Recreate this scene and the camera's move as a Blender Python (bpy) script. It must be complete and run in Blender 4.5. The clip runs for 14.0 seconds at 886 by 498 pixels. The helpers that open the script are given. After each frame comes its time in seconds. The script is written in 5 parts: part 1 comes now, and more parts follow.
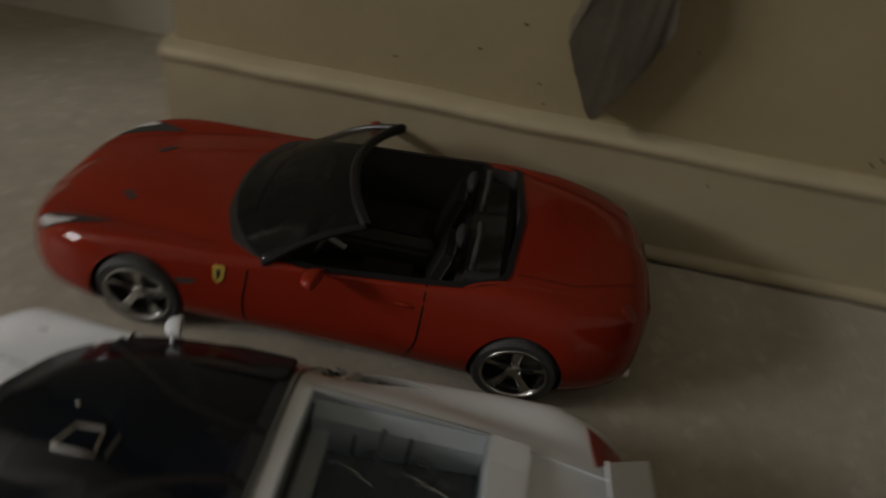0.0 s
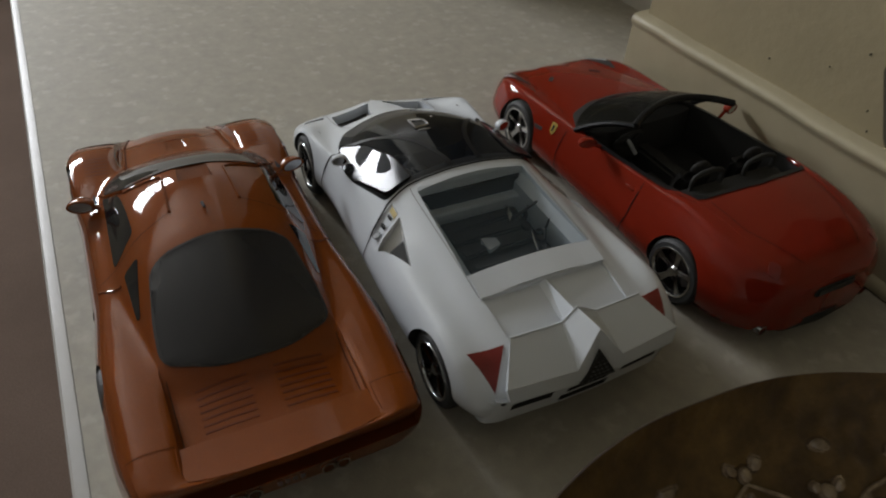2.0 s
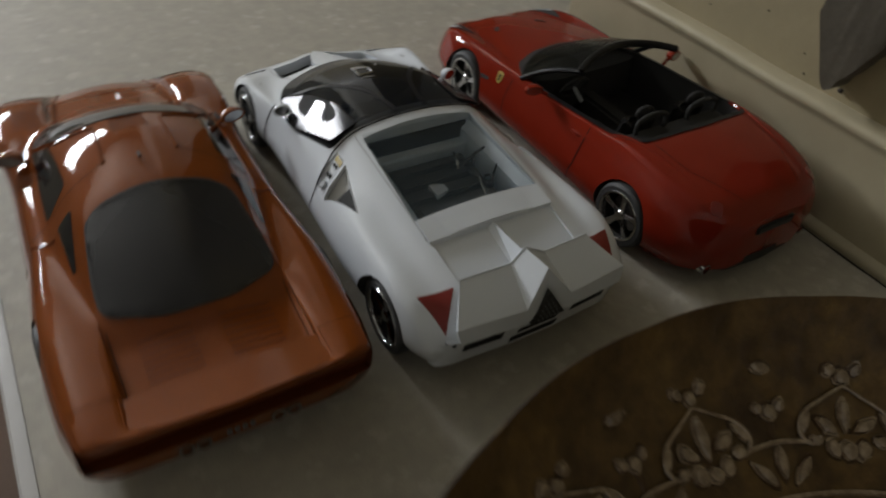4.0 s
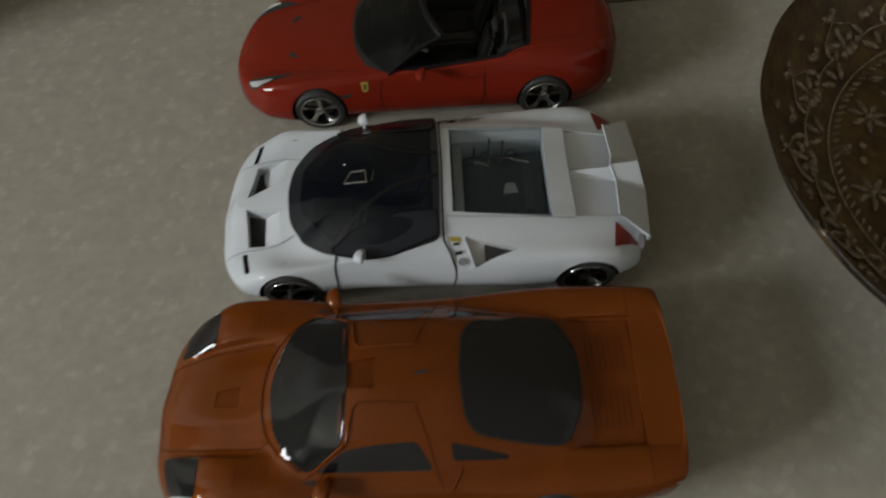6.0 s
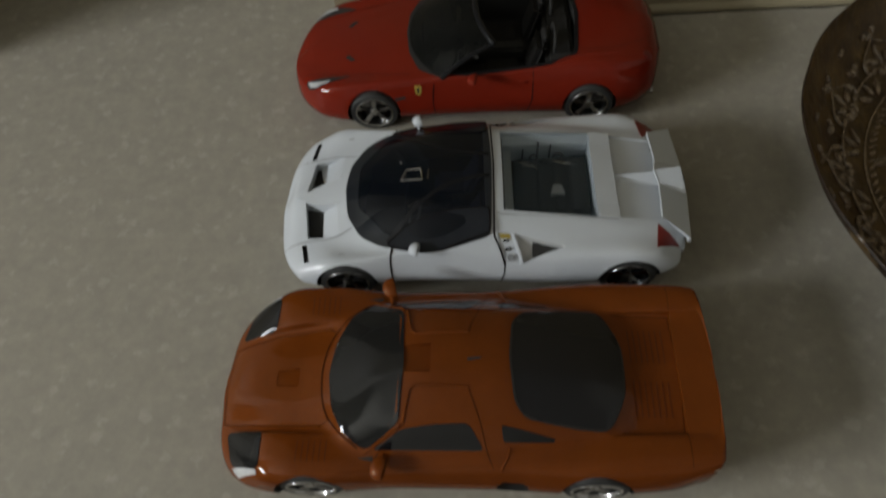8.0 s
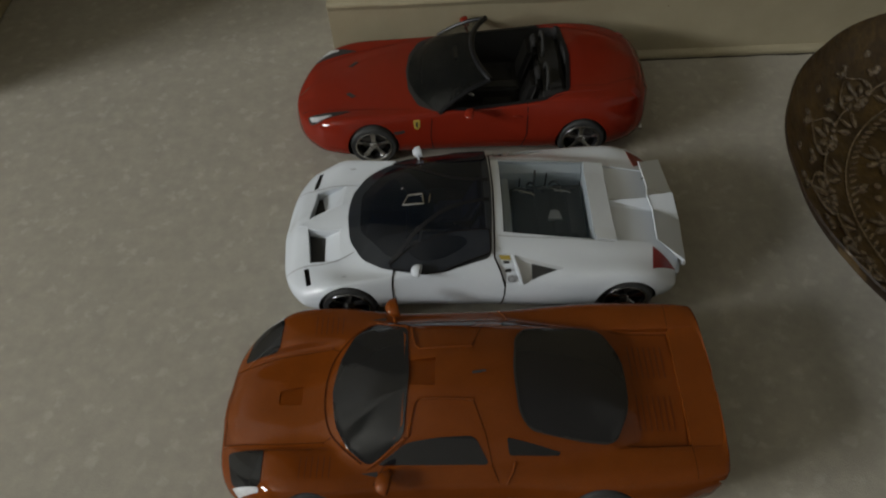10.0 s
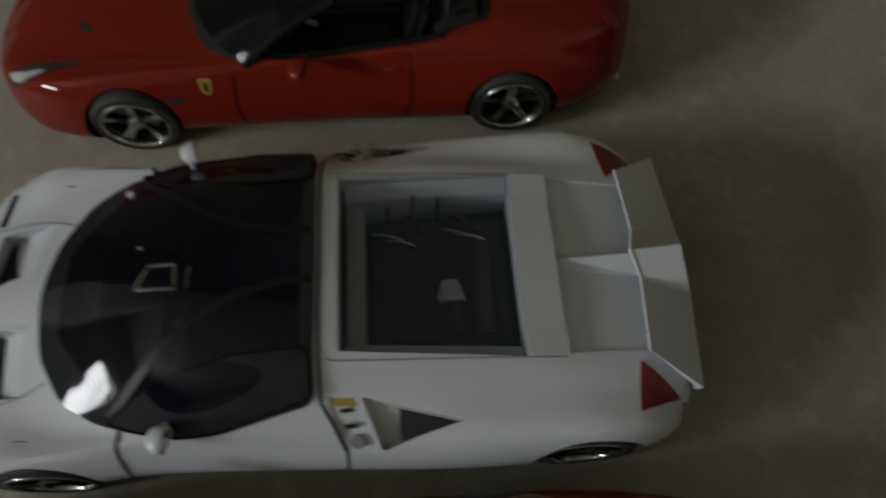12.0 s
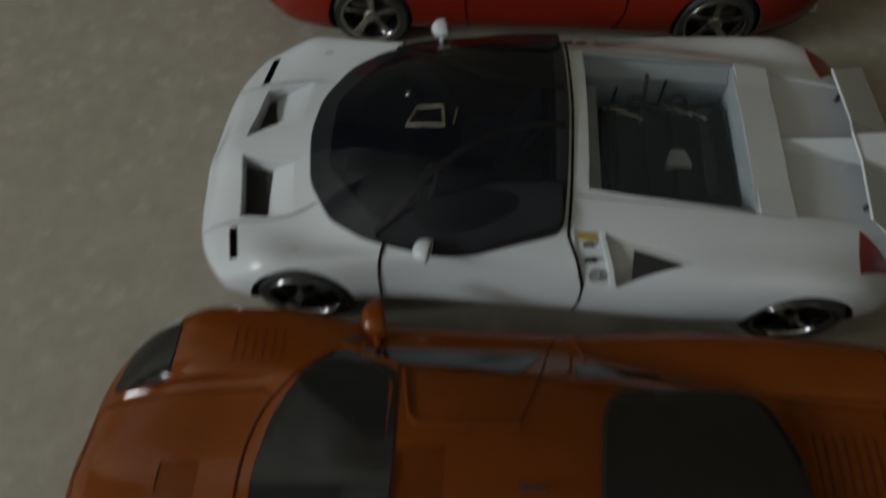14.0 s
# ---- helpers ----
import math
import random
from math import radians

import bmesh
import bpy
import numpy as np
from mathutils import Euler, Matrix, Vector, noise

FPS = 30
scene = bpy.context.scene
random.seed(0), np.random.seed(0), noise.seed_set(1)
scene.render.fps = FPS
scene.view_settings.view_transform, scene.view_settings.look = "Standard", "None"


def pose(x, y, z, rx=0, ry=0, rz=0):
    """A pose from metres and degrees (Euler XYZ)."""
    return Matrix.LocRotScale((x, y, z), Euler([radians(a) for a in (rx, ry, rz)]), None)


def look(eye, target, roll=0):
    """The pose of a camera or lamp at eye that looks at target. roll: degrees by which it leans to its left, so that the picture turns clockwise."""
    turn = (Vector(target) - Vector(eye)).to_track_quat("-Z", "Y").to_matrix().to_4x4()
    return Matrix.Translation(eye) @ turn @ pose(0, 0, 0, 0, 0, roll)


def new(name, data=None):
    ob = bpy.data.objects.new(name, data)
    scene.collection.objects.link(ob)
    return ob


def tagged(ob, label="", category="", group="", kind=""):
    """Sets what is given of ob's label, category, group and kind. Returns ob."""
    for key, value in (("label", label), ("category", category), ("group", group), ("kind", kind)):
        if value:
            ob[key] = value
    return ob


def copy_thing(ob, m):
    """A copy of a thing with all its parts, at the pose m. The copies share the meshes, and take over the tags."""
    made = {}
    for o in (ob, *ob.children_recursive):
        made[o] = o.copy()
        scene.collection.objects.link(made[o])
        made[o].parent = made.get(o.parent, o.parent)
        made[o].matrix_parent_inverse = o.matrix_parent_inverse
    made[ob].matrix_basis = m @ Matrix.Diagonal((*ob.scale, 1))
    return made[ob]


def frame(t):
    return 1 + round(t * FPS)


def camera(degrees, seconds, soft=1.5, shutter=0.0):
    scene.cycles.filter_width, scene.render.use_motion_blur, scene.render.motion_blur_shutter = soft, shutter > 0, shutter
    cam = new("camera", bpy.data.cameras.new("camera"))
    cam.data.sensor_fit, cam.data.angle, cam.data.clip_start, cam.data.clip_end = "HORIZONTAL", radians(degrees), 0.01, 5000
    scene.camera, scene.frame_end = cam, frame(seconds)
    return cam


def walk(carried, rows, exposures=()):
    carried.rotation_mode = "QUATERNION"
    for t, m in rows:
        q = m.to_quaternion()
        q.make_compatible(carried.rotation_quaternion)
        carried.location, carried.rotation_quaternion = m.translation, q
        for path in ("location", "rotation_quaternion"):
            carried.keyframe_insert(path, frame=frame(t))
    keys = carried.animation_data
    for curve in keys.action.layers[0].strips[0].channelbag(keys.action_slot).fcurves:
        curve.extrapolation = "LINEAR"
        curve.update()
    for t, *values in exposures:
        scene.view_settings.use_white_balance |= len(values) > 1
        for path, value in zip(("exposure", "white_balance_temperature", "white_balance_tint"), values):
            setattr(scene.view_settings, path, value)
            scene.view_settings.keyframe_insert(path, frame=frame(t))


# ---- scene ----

# ---- camera ----
cam = camera(63.63, 14.0, soft=2.0, shutter=0.8)
PATH = [
    (0.0, 0.0433, -0.0999, 0.2294, 48.91, -7.99, 8.53),
    (0.5, 0.1294, -0.1247, 0.2474, 49.22, -6.02, 30.45),
    (1.0, 0.2037, -0.1362, 0.2401, 49.64, -3.36, 47.17),
    (1.5, 0.2324, -0.1416, 0.2423, 45.86, -3.25, 59.06),
    (2.0, 0.2544, -0.1518, 0.2491, 50.10, -3.26, 63.17),
    (2.5, 0.2690, -0.1515, 0.2446, 50.72, -3.63, 63.66),
    (3.0, 0.2790, -0.1516, 0.2416, 50.27, -4.40, 63.99),
    (3.5, 0.2818, -0.1481, 0.2373, 49.95, -4.90, 62.97),
    (3.7, 0.2794, -0.1480, 0.2351, 49.43, -4.98, 62.73),
    (5.8, 0.0216, -0.2384, 0.3650, 31.98, 2.72, -0.57),
    (6.0, 0.0153, -0.2465, 0.3770, 30.95, 3.42, -2.14),
    (6.5, 0.0011, -0.2717, 0.3808, 31.21, 2.68, 3.16),
    (7.0, -0.0039, -0.2641, 0.3922, 31.74, 3.46, 1.54),
    (7.5, -0.0029, -0.2670, 0.3909, 30.73, 3.87, -0.36),
    (8.0, -0.0039, -0.2635, 0.3934, 31.66, 3.60, 0.06),
    (8.2, -0.0040, -0.2619, 0.3986, 34.33, 3.86, 0.14),
    (10.5, -0.0275, -0.2943, 0.3721, 37.09, 0.53, -1.98),
    (11.0, -0.0364, -0.2557, 0.3354, 35.17, -1.45, -4.04),
    (11.5, -0.0069, -0.1191, 0.2861, 31.55, -0.34, -4.98),
    (12.0, 0.0366, -0.0962, 0.2489, 26.75, 0.47, -3.67),
    (12.5, 0.0476, -0.1081, 0.2352, 27.48, 0.77, -4.23),
    (13.0, 0.0104, -0.1104, 0.2395, 27.98, 1.91, -1.31),
    (13.5, -0.0180, -0.1198, 0.2415, 29.11, 2.62, 0.52),
    (14.0, -0.0243, -0.1566, 0.2456, 28.70, 1.66, 3.18),
]
walk(cam, [(t, pose(x, y, z, rx, ry, rz)) for t, x, y, z, rx, ry, rz in PATH], exposures=[
    (0.0, -1.10, 7150, 16), (0.5, -0.72, 6850, 18), (1.0, -0.58, 6450, 14), (1.5, -0.46, 6400, 13), (3.7, -0.39, 6400, 13),
    (5.8, -0.60, 6500, 10), (8.2, -0.64, 6500, 10), (10.5, -0.65, 6500, 10), (11.0, -0.65, 6500, 10), (11.5, -1.12, 6500, 10),
    (12.5, -1.22, 6600, 10), (13.0, -1.22, 6600, 9), (13.5, -1.15, 6550, 8), (14.0, -1.07, 6500, 8)])

# ---- world and light ----
world = bpy.data.worlds.new("world")
scene.world = world
world.use_nodes = True
sky = world.node_tree.nodes.new("ShaderNodeTexSky")
sky.sky_type = 'NISHITA'
sky.sun_disc = False
sky.sun_elevation = radians(32)
sky.sun_rotation = radians(200)
world.node_tree.links.new(sky.outputs[0], world.node_tree.nodes["Background"].inputs[0])
world.node_tree.nodes["Background"].inputs[1].default_value = 0.1

# the daylight of the window in the end wall
window_light = bpy.data.lights.new("window_daylight", 'AREA')
window_light.shape = 'RECTANGLE'
window_light.size, window_light.size_y = 1.30, 0.60
window_light.energy = 160
window_light.color = (0.925, 0.96, 0.975)
lamp = new("window_daylight", window_light)
lamp.matrix_world = look((-3.06, -1.10, 1.24), (0.0, -1.10, 1.24))


# ---- materials ----
def material(name, color, rough=0.5, metal=0.0, coat=0.0, grain=0.0, scale=200.0, tint=None, bump=0.0, bump_scale=600.0,
             blotch=0.0, blotch_scale=12.0, rough_var=0.0, transmission=0.0, alpha=1.0, ior=1.5, specular=0.5, coat_ior=1.5, coat_rough=0.04):
    """A procedural surface: base colour with fine grain and larger blotches, uneven gloss and fine relief."""
    m = bpy.data.materials.new(name)
    m.use_nodes = True
    nt = m.node_tree
    p = nt.nodes["Principled BSDF"]
    p.inputs["Base Color"].default_value = (*color, 1)
    p.inputs["Roughness"].default_value = rough
    p.inputs["Metallic"].default_value = metal
    p.inputs["Coat Weight"].default_value = coat
    p.inputs["Coat Roughness"].default_value = coat_rough
    p.inputs["Coat IOR"].default_value = coat_ior
    p.inputs["Transmission Weight"].default_value = transmission
    p.inputs["Alpha"].default_value = alpha
    p.inputs["IOR"].default_value = ior
    p.inputs["Specular IOR Level"].default_value = specular
    coord = nt.nodes.new("ShaderNodeTexCoord")
    last = None
    for amount, size, detail in ((grain, scale, 4.0), (blotch, blotch_scale, 5.0)):
        if not amount:
            continue
        n = nt.nodes.new("ShaderNodeTexNoise")
        n.inputs["Scale"].default_value = size
        n.inputs["Detail"].default_value = detail
        n.inputs["Roughness"].default_value = 0.6
        nt.links.new(coord.outputs["Object"], n.inputs["Vector"])
        r = nt.nodes.new("ShaderNodeMapRange")
        r.inputs["From Min"].default_value, r.inputs["From Max"].default_value = 0.3, 0.7
        nt.links.new(n.outputs["Fac"], r.inputs["Value"])
        mix = nt.nodes.new("ShaderNodeMix")
        mix.data_type = 'RGBA'
        other = tint or tuple(c * 0.55 for c in color)
        scaled = nt.nodes.new("ShaderNodeMath")
        scaled.operation = 'MULTIPLY'
        scaled.inputs[1].default_value = amount
        nt.links.new(r.outputs["Result"], scaled.inputs[0])
        nt.links.new(scaled.outputs[0], mix.inputs["Factor"])
        if last is None:
            mix.inputs["A"].default_value = (*color, 1)
        else:
            nt.links.new(last, mix.inputs["A"])
        mix.inputs["B"].default_value = (*other, 1)
        last = mix.outputs["Result"]
    if last is not None:
        nt.links.new(last, p.inputs["Base Color"])
    if rough_var:
        n = nt.nodes.new("ShaderNodeTexNoise")
        n.inputs["Scale"].default_value = blotch_scale * 3
        n.inputs["Detail"].default_value = 6.0
        nt.links.new(coord.outputs["Object"], n.inputs["Vector"])
        r = nt.nodes.new("ShaderNodeMapRange")
        r.inputs["To Min"].default_value, r.inputs["To Max"].default_value = max(rough - rough_var, 0.02), rough + rough_var
        nt.links.new(n.outputs["Fac"], r.inputs["Value"])
        nt.links.new(r.outputs["Result"], p.inputs["Roughness"])
    if bump:
        n = nt.nodes.new("ShaderNodeTexNoise")
        n.inputs["Scale"].default_value = bump_scale
        n.inputs["Detail"].default_value = 5.0
        nt.links.new(coord.outputs["Object"], n.inputs["Vector"])
        b = nt.nodes.new("ShaderNodeBump")
        b.inputs["Strength"].default_value = bump
        b.inputs["Distance"].default_value = 0.001
        nt.links.new(n.outputs["Fac"], b.inputs["Height"])
        nt.links.new(b.outputs["Normal"], p.inputs["Normal"])
    return m


LEDGE = material("speckled_grey_stone", (0.43, 0.400, 0.328), 0.62, specular=0.3, grain=0.4, scale=150, tint=(0.29, 0.27, 0.23), blotch=0.5, blotch_scale=70, rough_var=0.08, bump=0.15, bump_scale=900)

def pale_spots(mat, color, size, amount):
    """Adds faint pale spots of uneven size over a surface."""
    nt = mat.node_tree
    p = nt.nodes["Principled BSDF"]
    source = p.inputs["Base Color"].links[0].from_socket
    coord = nt.nodes.new("ShaderNodeTexCoord")
    warp = nt.nodes.new("ShaderNodeTexNoise")
    warp.inputs["Scale"].default_value = size * 2.5
    cells = nt.nodes.new("ShaderNodeTexVoronoi")
    cells.inputs["Scale"].default_value = size
    shift = nt.nodes.new("ShaderNodeVectorMath")
    shift.operation = 'MULTIPLY_ADD'
    shift.inputs[1].default_value = (0.012, 0.012, 0.012)
    nt.links.new(coord.outputs["Object"], warp.inputs["Vector"])
    nt.links.new(warp.outputs["Color"], shift.inputs[0])
    nt.links.new(coord.outputs["Object"], shift.inputs[2])
    nt.links.new(shift.outputs["Vector"], cells.inputs["Vector"])
    fade = nt.nodes.new("ShaderNodeMapRange")
    fade.inputs["From Min"].default_value, fade.inputs["From Max"].default_value = 0.12, 0.34
    fade.inputs["To Min"].default_value, fade.inputs["To Max"].default_value = amount, 0.0
    nt.links.new(cells.outputs["Distance"], fade.inputs["Value"])
    mix = nt.nodes.new("ShaderNodeMix")
    mix.data_type = 'RGBA'
    nt.links.new(fade.outputs["Result"], mix.inputs["Factor"])
    nt.links.new(source, mix.inputs["A"])
    mix.inputs["B"].default_value = (*color, 1)
    nt.links.new(mix.outputs["Result"], p.inputs["Base Color"])


pale_spots(LEDGE, (0.60, 0.57, 0.51), 75, 0.28)
TRIM = material("white_gloss_trim", (0.41, 0.40, 0.385), 0.45, blotch=0.4, blotch_scale=60, tint=(0.34, 0.325, 0.29), bump=0.15, bump_scale=300, rough_var=0.1)
WALL = material("cream_wall_paint", (0.33, 0.275, 0.162), 0.6, grain=0.2, scale=150, blotch=0.5, blotch_scale=14, tint=(0.235, 0.195, 0.110), bump=0.25, bump_scale=250, rough_var=0.1)
BOARD = material("cream_skirting_paint", (0.40, 0.35, 0.235), 0.45, blotch=0.5, blotch_scale=25, tint=(0.29, 0.25, 0.16), bump=0.2, bump_scale=180, rough_var=0.12)
ROOM = material("room_plaster", (0.56, 0.54, 0.48), 0.9, specular=0.2, blotch=0.25, blotch_scale=3)
CARPET = material("brown_carpet", (0.150, 0.108, 0.086), 0.95, specular=0.1, grain=0.6, scale=350, blotch=0.5, blotch_scale=7, bump=0.8, bump_scale=700)
ORANGE = material("burnt_orange_metallic", (0.186, 0.045, 0.006), 0.6, metal=0.15, specular=0.0, coat=1.0, coat_ior=1.36, coat_rough=0.05, grain=0.35, scale=1800, blotch=0.45, blotch_scale=45, tint=(0.108, 0.025, 0.003))
WHITE = material("white_paint", (0.60, 0.634, 0.672), 0.5, specular=0.2, coat=0.9, coat_ior=1.4, blotch=0.12, blotch_scale=50, tint=(0.53, 0.54, 0.55))
RED = material("red_paint", (0.20, 0.017, 0.007), 0.7, specular=0.0, coat=1.0, coat_ior=1.36, blotch=0.15, blotch_scale=40)
BLACK_GLASS = material("dark_tinted_glass", (0.013, 0.013, 0.013), 0.07, specular=0.30, blotch=0.2, blotch_scale=60, tint=(0.016, 0.015, 0.014), rough_var=0.03)
SIDE_GLASS = material("glossy_side_glass", (0.010, 0.010, 0.011), 0.08, specular=0.6, blotch=0.2, blotch_scale=60, rough_var=0.03)
SMOKED = material("smoked_window_film", (0.016, 0.016, 0.018), 0.2, coat=0.15, specular=0.4, blotch=0.3, blotch_scale=50, tint=(0.014, 0.014, 0.017), rough_var=0.05)
BLACK = material("matt_black_plastic", (0.030, 0.029, 0.027), 0.75, specular=0.2, grain=0.3, scale=900, tint=(0.042, 0.041, 0.039), bump=0.2)
# darker copy of the orange: shade painted into louvres and tail recess
SHADED_ORANGE = material("orange_painted_shade", (0.105, 0.024, 0.005), 0.6, specular=0.1)
SEAM_ORANGE = material("dark_orange_seam", (0.05, 0.012, 0.002), 0.8, specular=0.05)
SEAM = material("dark_seam", (0.012, 0.009, 0.008), 0.8, specular=0.05)
RUBBER = material("tyre_rubber", (0.028, 0.028, 0.028), 0.65, grain=0.4, scale=800, tint=(0.04, 0.04, 0.038), bump=0.3)
CHROME = material("bright_rim_metal", (0.50, 0.50, 0.50), 0.20, metal=1.0, blotch=0.2, blotch_scale=150)
DISC = material("brake_disc_metal", (0.30, 0.295, 0.29), 0.35, metal=1.0, grain=0.4, scale=900)
PANE = material("glossy_side_pane", (0.012, 0.014, 0.018), 0.22, specular=0.22, rough_var=0.03, blotch=0.3, blotch_scale=80, tint=(0.03, 0.032, 0.036))
TAIL_RED = material("red_lamp_lens", (0.20, 0.014, 0.010), 0.3, coat=0.4, coat_ior=1.3, grain=0.35, scale=900, bump=0.3, bump_scale=1500)
GREY_PLASTIC = material("grey_plastic", (0.28, 0.29, 0.30), 0.45, blotch=0.3, blotch_scale=90)
CLEAR = material("clear_pane", (0.10, 0.14, 0.17), 0.03, alpha=0.09, specular=0.4)
LAMP_GLASS = material("headlamp_glass", (0.80, 0.81, 0.82), 0.12, metal=0.2, coat=1.0, blotch=0.3, blotch_scale=250, tint=(0.12, 0.12, 0.12))
YELLOW = material("yellow_badge", (0.42, 0.31, 0.05), 0.4, coat=0.3, blotch=0.3, blotch_scale=300)
WOOD = material("carved_dark_wood", (0.178, 0.110, 0.034), 0.36, specular=0.35, grain=0.7, scale=160, blotch=1.0, blotch_scale=48, tint=(0.040, 0.021, 0.008), bump=0.9, bump_scale=160, rough_var=0.16)
WOOD_DARK = material("dark_wood_underside", (0.024, 0.013, 0.006), 0.5, specular=0.25, grain=0.5, scale=90, blotch=0.5, blotch_scale=30, bump=0.4, bump_scale=300)
WOOD_HIGH = material("worn_carved_wood", (0.340, 0.260, 0.175), 0.24, coat=0.9, grain=0.5, scale=420, blotch=0.8, blotch_scale=130, tint=(0.085, 0.055, 0.032), bump=0.4, bump_scale=500, rough_var=0.12)
SLATE = material("grey_slate", (0.105, 0.090, 0.066), 0.6, specular=0.3, grain=0.5, scale=300, blotch=0.6, blotch_scale=50, tint=(0.062, 0.053, 0.038), bump=0.3, bump_scale=220)
# burn marks, with the shade of the cut grooves painted in
BURN_SHADE = material("burn_and_groove_shade", (0.060, 0.030, 0.009), 0.45, specular=0.4, grain=0.4, scale=300)
DULL_MESH = material("dull_grey_mesh", (0.085, 0.088, 0.090), 0.5, grain=0.4, scale=900)
DIRT_AND_GAP = material("dark_dirt_and_gap", (0.03, 0.022, 0.015), 0.9)


# ---- mesh tools ----
def finish(name, bm, mat, parent=None, label="", angle=35, smooth=True):
    """Links a bmesh as one mesh object."""
    bmesh.ops.recalc_face_normals(bm, faces=bm.faces)
    me = bpy.data.meshes.new(name)
    bm.to_mesh(me)
    bm.free()
    for m in (mat if isinstance(mat, (list, tuple)) else [mat]):
        me.materials.append(m)
    if smooth:
        me.shade_smooth()
        me.set_sharp_from_angle(angle=radians(angle))
    ob = new(name, me)
    if parent is not None:
        ob.parent = parent
    if label:
        ob["label"] = label
    return ob


part = finish


def box(bm, lo, hi, bevel=0.0, segments=2):
    m = Matrix.Translation([(a + b) / 2 for a, b in zip(lo, hi)]) @ Matrix.Diagonal([b - a for a, b in zip(lo, hi)] + [1])
    out = bmesh.ops.create_cube(bm, size=1, matrix=m)
    if bevel:
        edges = {e for v in out["verts"] for e in v.link_edges}
        bmesh.ops.bevel(bm, geom=list(edges), offset=bevel, segments=segments, affect='EDGES', clamp_overlap=True)
    return bm


def lathe(bm, profile, steps=48, matrix=Matrix(), wave=None, loop=False):
    """Turns a profile of (radius, height) about z; a looped profile gives a ring with a hole."""
    rings = []
    for r, z in profile:
        ring = []
        for i in range(steps):
            a = 2 * math.pi * i / steps
            rr = r * (wave(a, r) if wave else 1)
            ring.append(bm.verts.new(matrix @ Vector((rr * math.cos(a), rr * math.sin(a), z))))
        rings.append(ring)
    for a, b in zip(rings, rings[1:] + (rings[:1] if loop else [])):
        for i in range(steps):
            bm.faces.new((a[i], a[(i + 1) % steps], b[(i + 1) % steps], b[i]))
    if not loop:
        for ring in (rings[0], rings[-1]):
            bm.faces.new(ring)
    return bm


def prism(bm, outline, z0, z1, matrix=Matrix()):
    """An upright prism over a plan outline; z0 and z1 may be functions of the place."""
    def level(z, x, y):
        return z(x, y) if callable(z) else z
    low = [bm.verts.new(matrix @ Vector((x, y, level(z0, x, y)))) for x, y in outline]
    high = [bm.verts.new(matrix @ Vector((x, y, level(z1, x, y)))) for x, y in outline]
    n = len(outline)
    for i in range(n):
        j = (i + 1) % n
        bm.faces.new((low[i], low[j], high[j], high[i]))
    bm.faces.new(low[::-1])
    bm.faces.new(high)
    return bm


def rounded(points, steps=5, closed=True):
    """A smooth curve through points (Catmull-Rom)."""
    n, out = len(points), []
    for i in range(n if closed else n - 1):
        p = [Vector(points[(i + k) % n] if closed else points[min(max(i + k, 0), n - 1)]) for k in (-1, 0, 1, 2)]
        for s in range(steps):
            t = s / steps
            out.append(tuple(0.5 * (2 * p[1] + (p[2] - p[0]) * t + (2 * p[0] - 5 * p[1] + 4 * p[2] - p[3]) * t * t + (3 * p[1] - p[0] - 3 * p[2] + p[3]) * t ** 3)))
    if not closed:
        out.append(tuple(points[-1]))
    return out


def filleted(points, radius, steps=4):
    """A polygon with its corners rounded off."""
    out, n = [], len(points)
    for i in range(n):
        a, b, c = (Vector(points[(i + k) % n]) for k in (-1, 0, 1))
        u, v = (a - b), (c - b)
        r = min(radius, u.length * 0.45, v.length * 0.45)
        p, q = b + u.normalized() * r, b + v.normalized() * r
        for s in range(steps + 1):
            t = s / steps
            out.append(tuple((1 - t) ** 2 * p + 2 * t * (1 - t) * b + t * t * q))
    return out


def along(points, closed=False, size=0.002):
    """Points at even small steps along a polyline."""
    out, pts = [], list(points) + ([points[0]] if closed else [])
    for a, b in zip(pts, pts[1:]):
        a, b = Vector(a), Vector(b)
        n = max(1, math.ceil((b - a).length / size))
        out += [tuple(a.lerp(b, i / n)) for i in range(n)]
    return out if closed else out + [tuple(pts[-1])]


def tube(bm, points, radius, sides=6, close=False):
    """A thin round bar along points; radius may be a list."""
    pts = [Vector(p) for p in points]
    n, rings = len(pts), []
    up = Vector((0.13, 0.21, 0.97))
    for i, p in enumerate(pts):
        d = (pts[min(i + 1, n - 1)] - pts[max(i - 1, 0)]).normalized()
        if abs(d.dot(up)) > 0.95:
            up = Vector((0.9, 0.3, 0.1))
        u = d.cross(up).normalized()
        v = d.cross(u)
        r = radius[i] if isinstance(radius, (list, tuple)) else radius
        rings.append([bm.verts.new(p + r * (math.cos(2 * math.pi * k / sides) * u + math.sin(2 * math.pi * k / sides) * v)) for k in range(sides)])
    for a, b in zip(rings, rings[1:]):
        for k in range(sides):
            bm.faces.new((a[k], a[(k + 1) % sides], b[(k + 1) % sides], b[k]))
    bm.faces.new(rings[0][::-1])
    bm.faces.new(rings[-1])
    return bm


def blob(bm, centre, radii, turn=Matrix(), u=12, v=8):
    bmesh.ops.create_uvsphere(bm, u_segments=u, v_segments=v, radius=1, matrix=Matrix.Translation(centre) @ turn @ Matrix.Diagonal((*radii, 1)))
    return bm


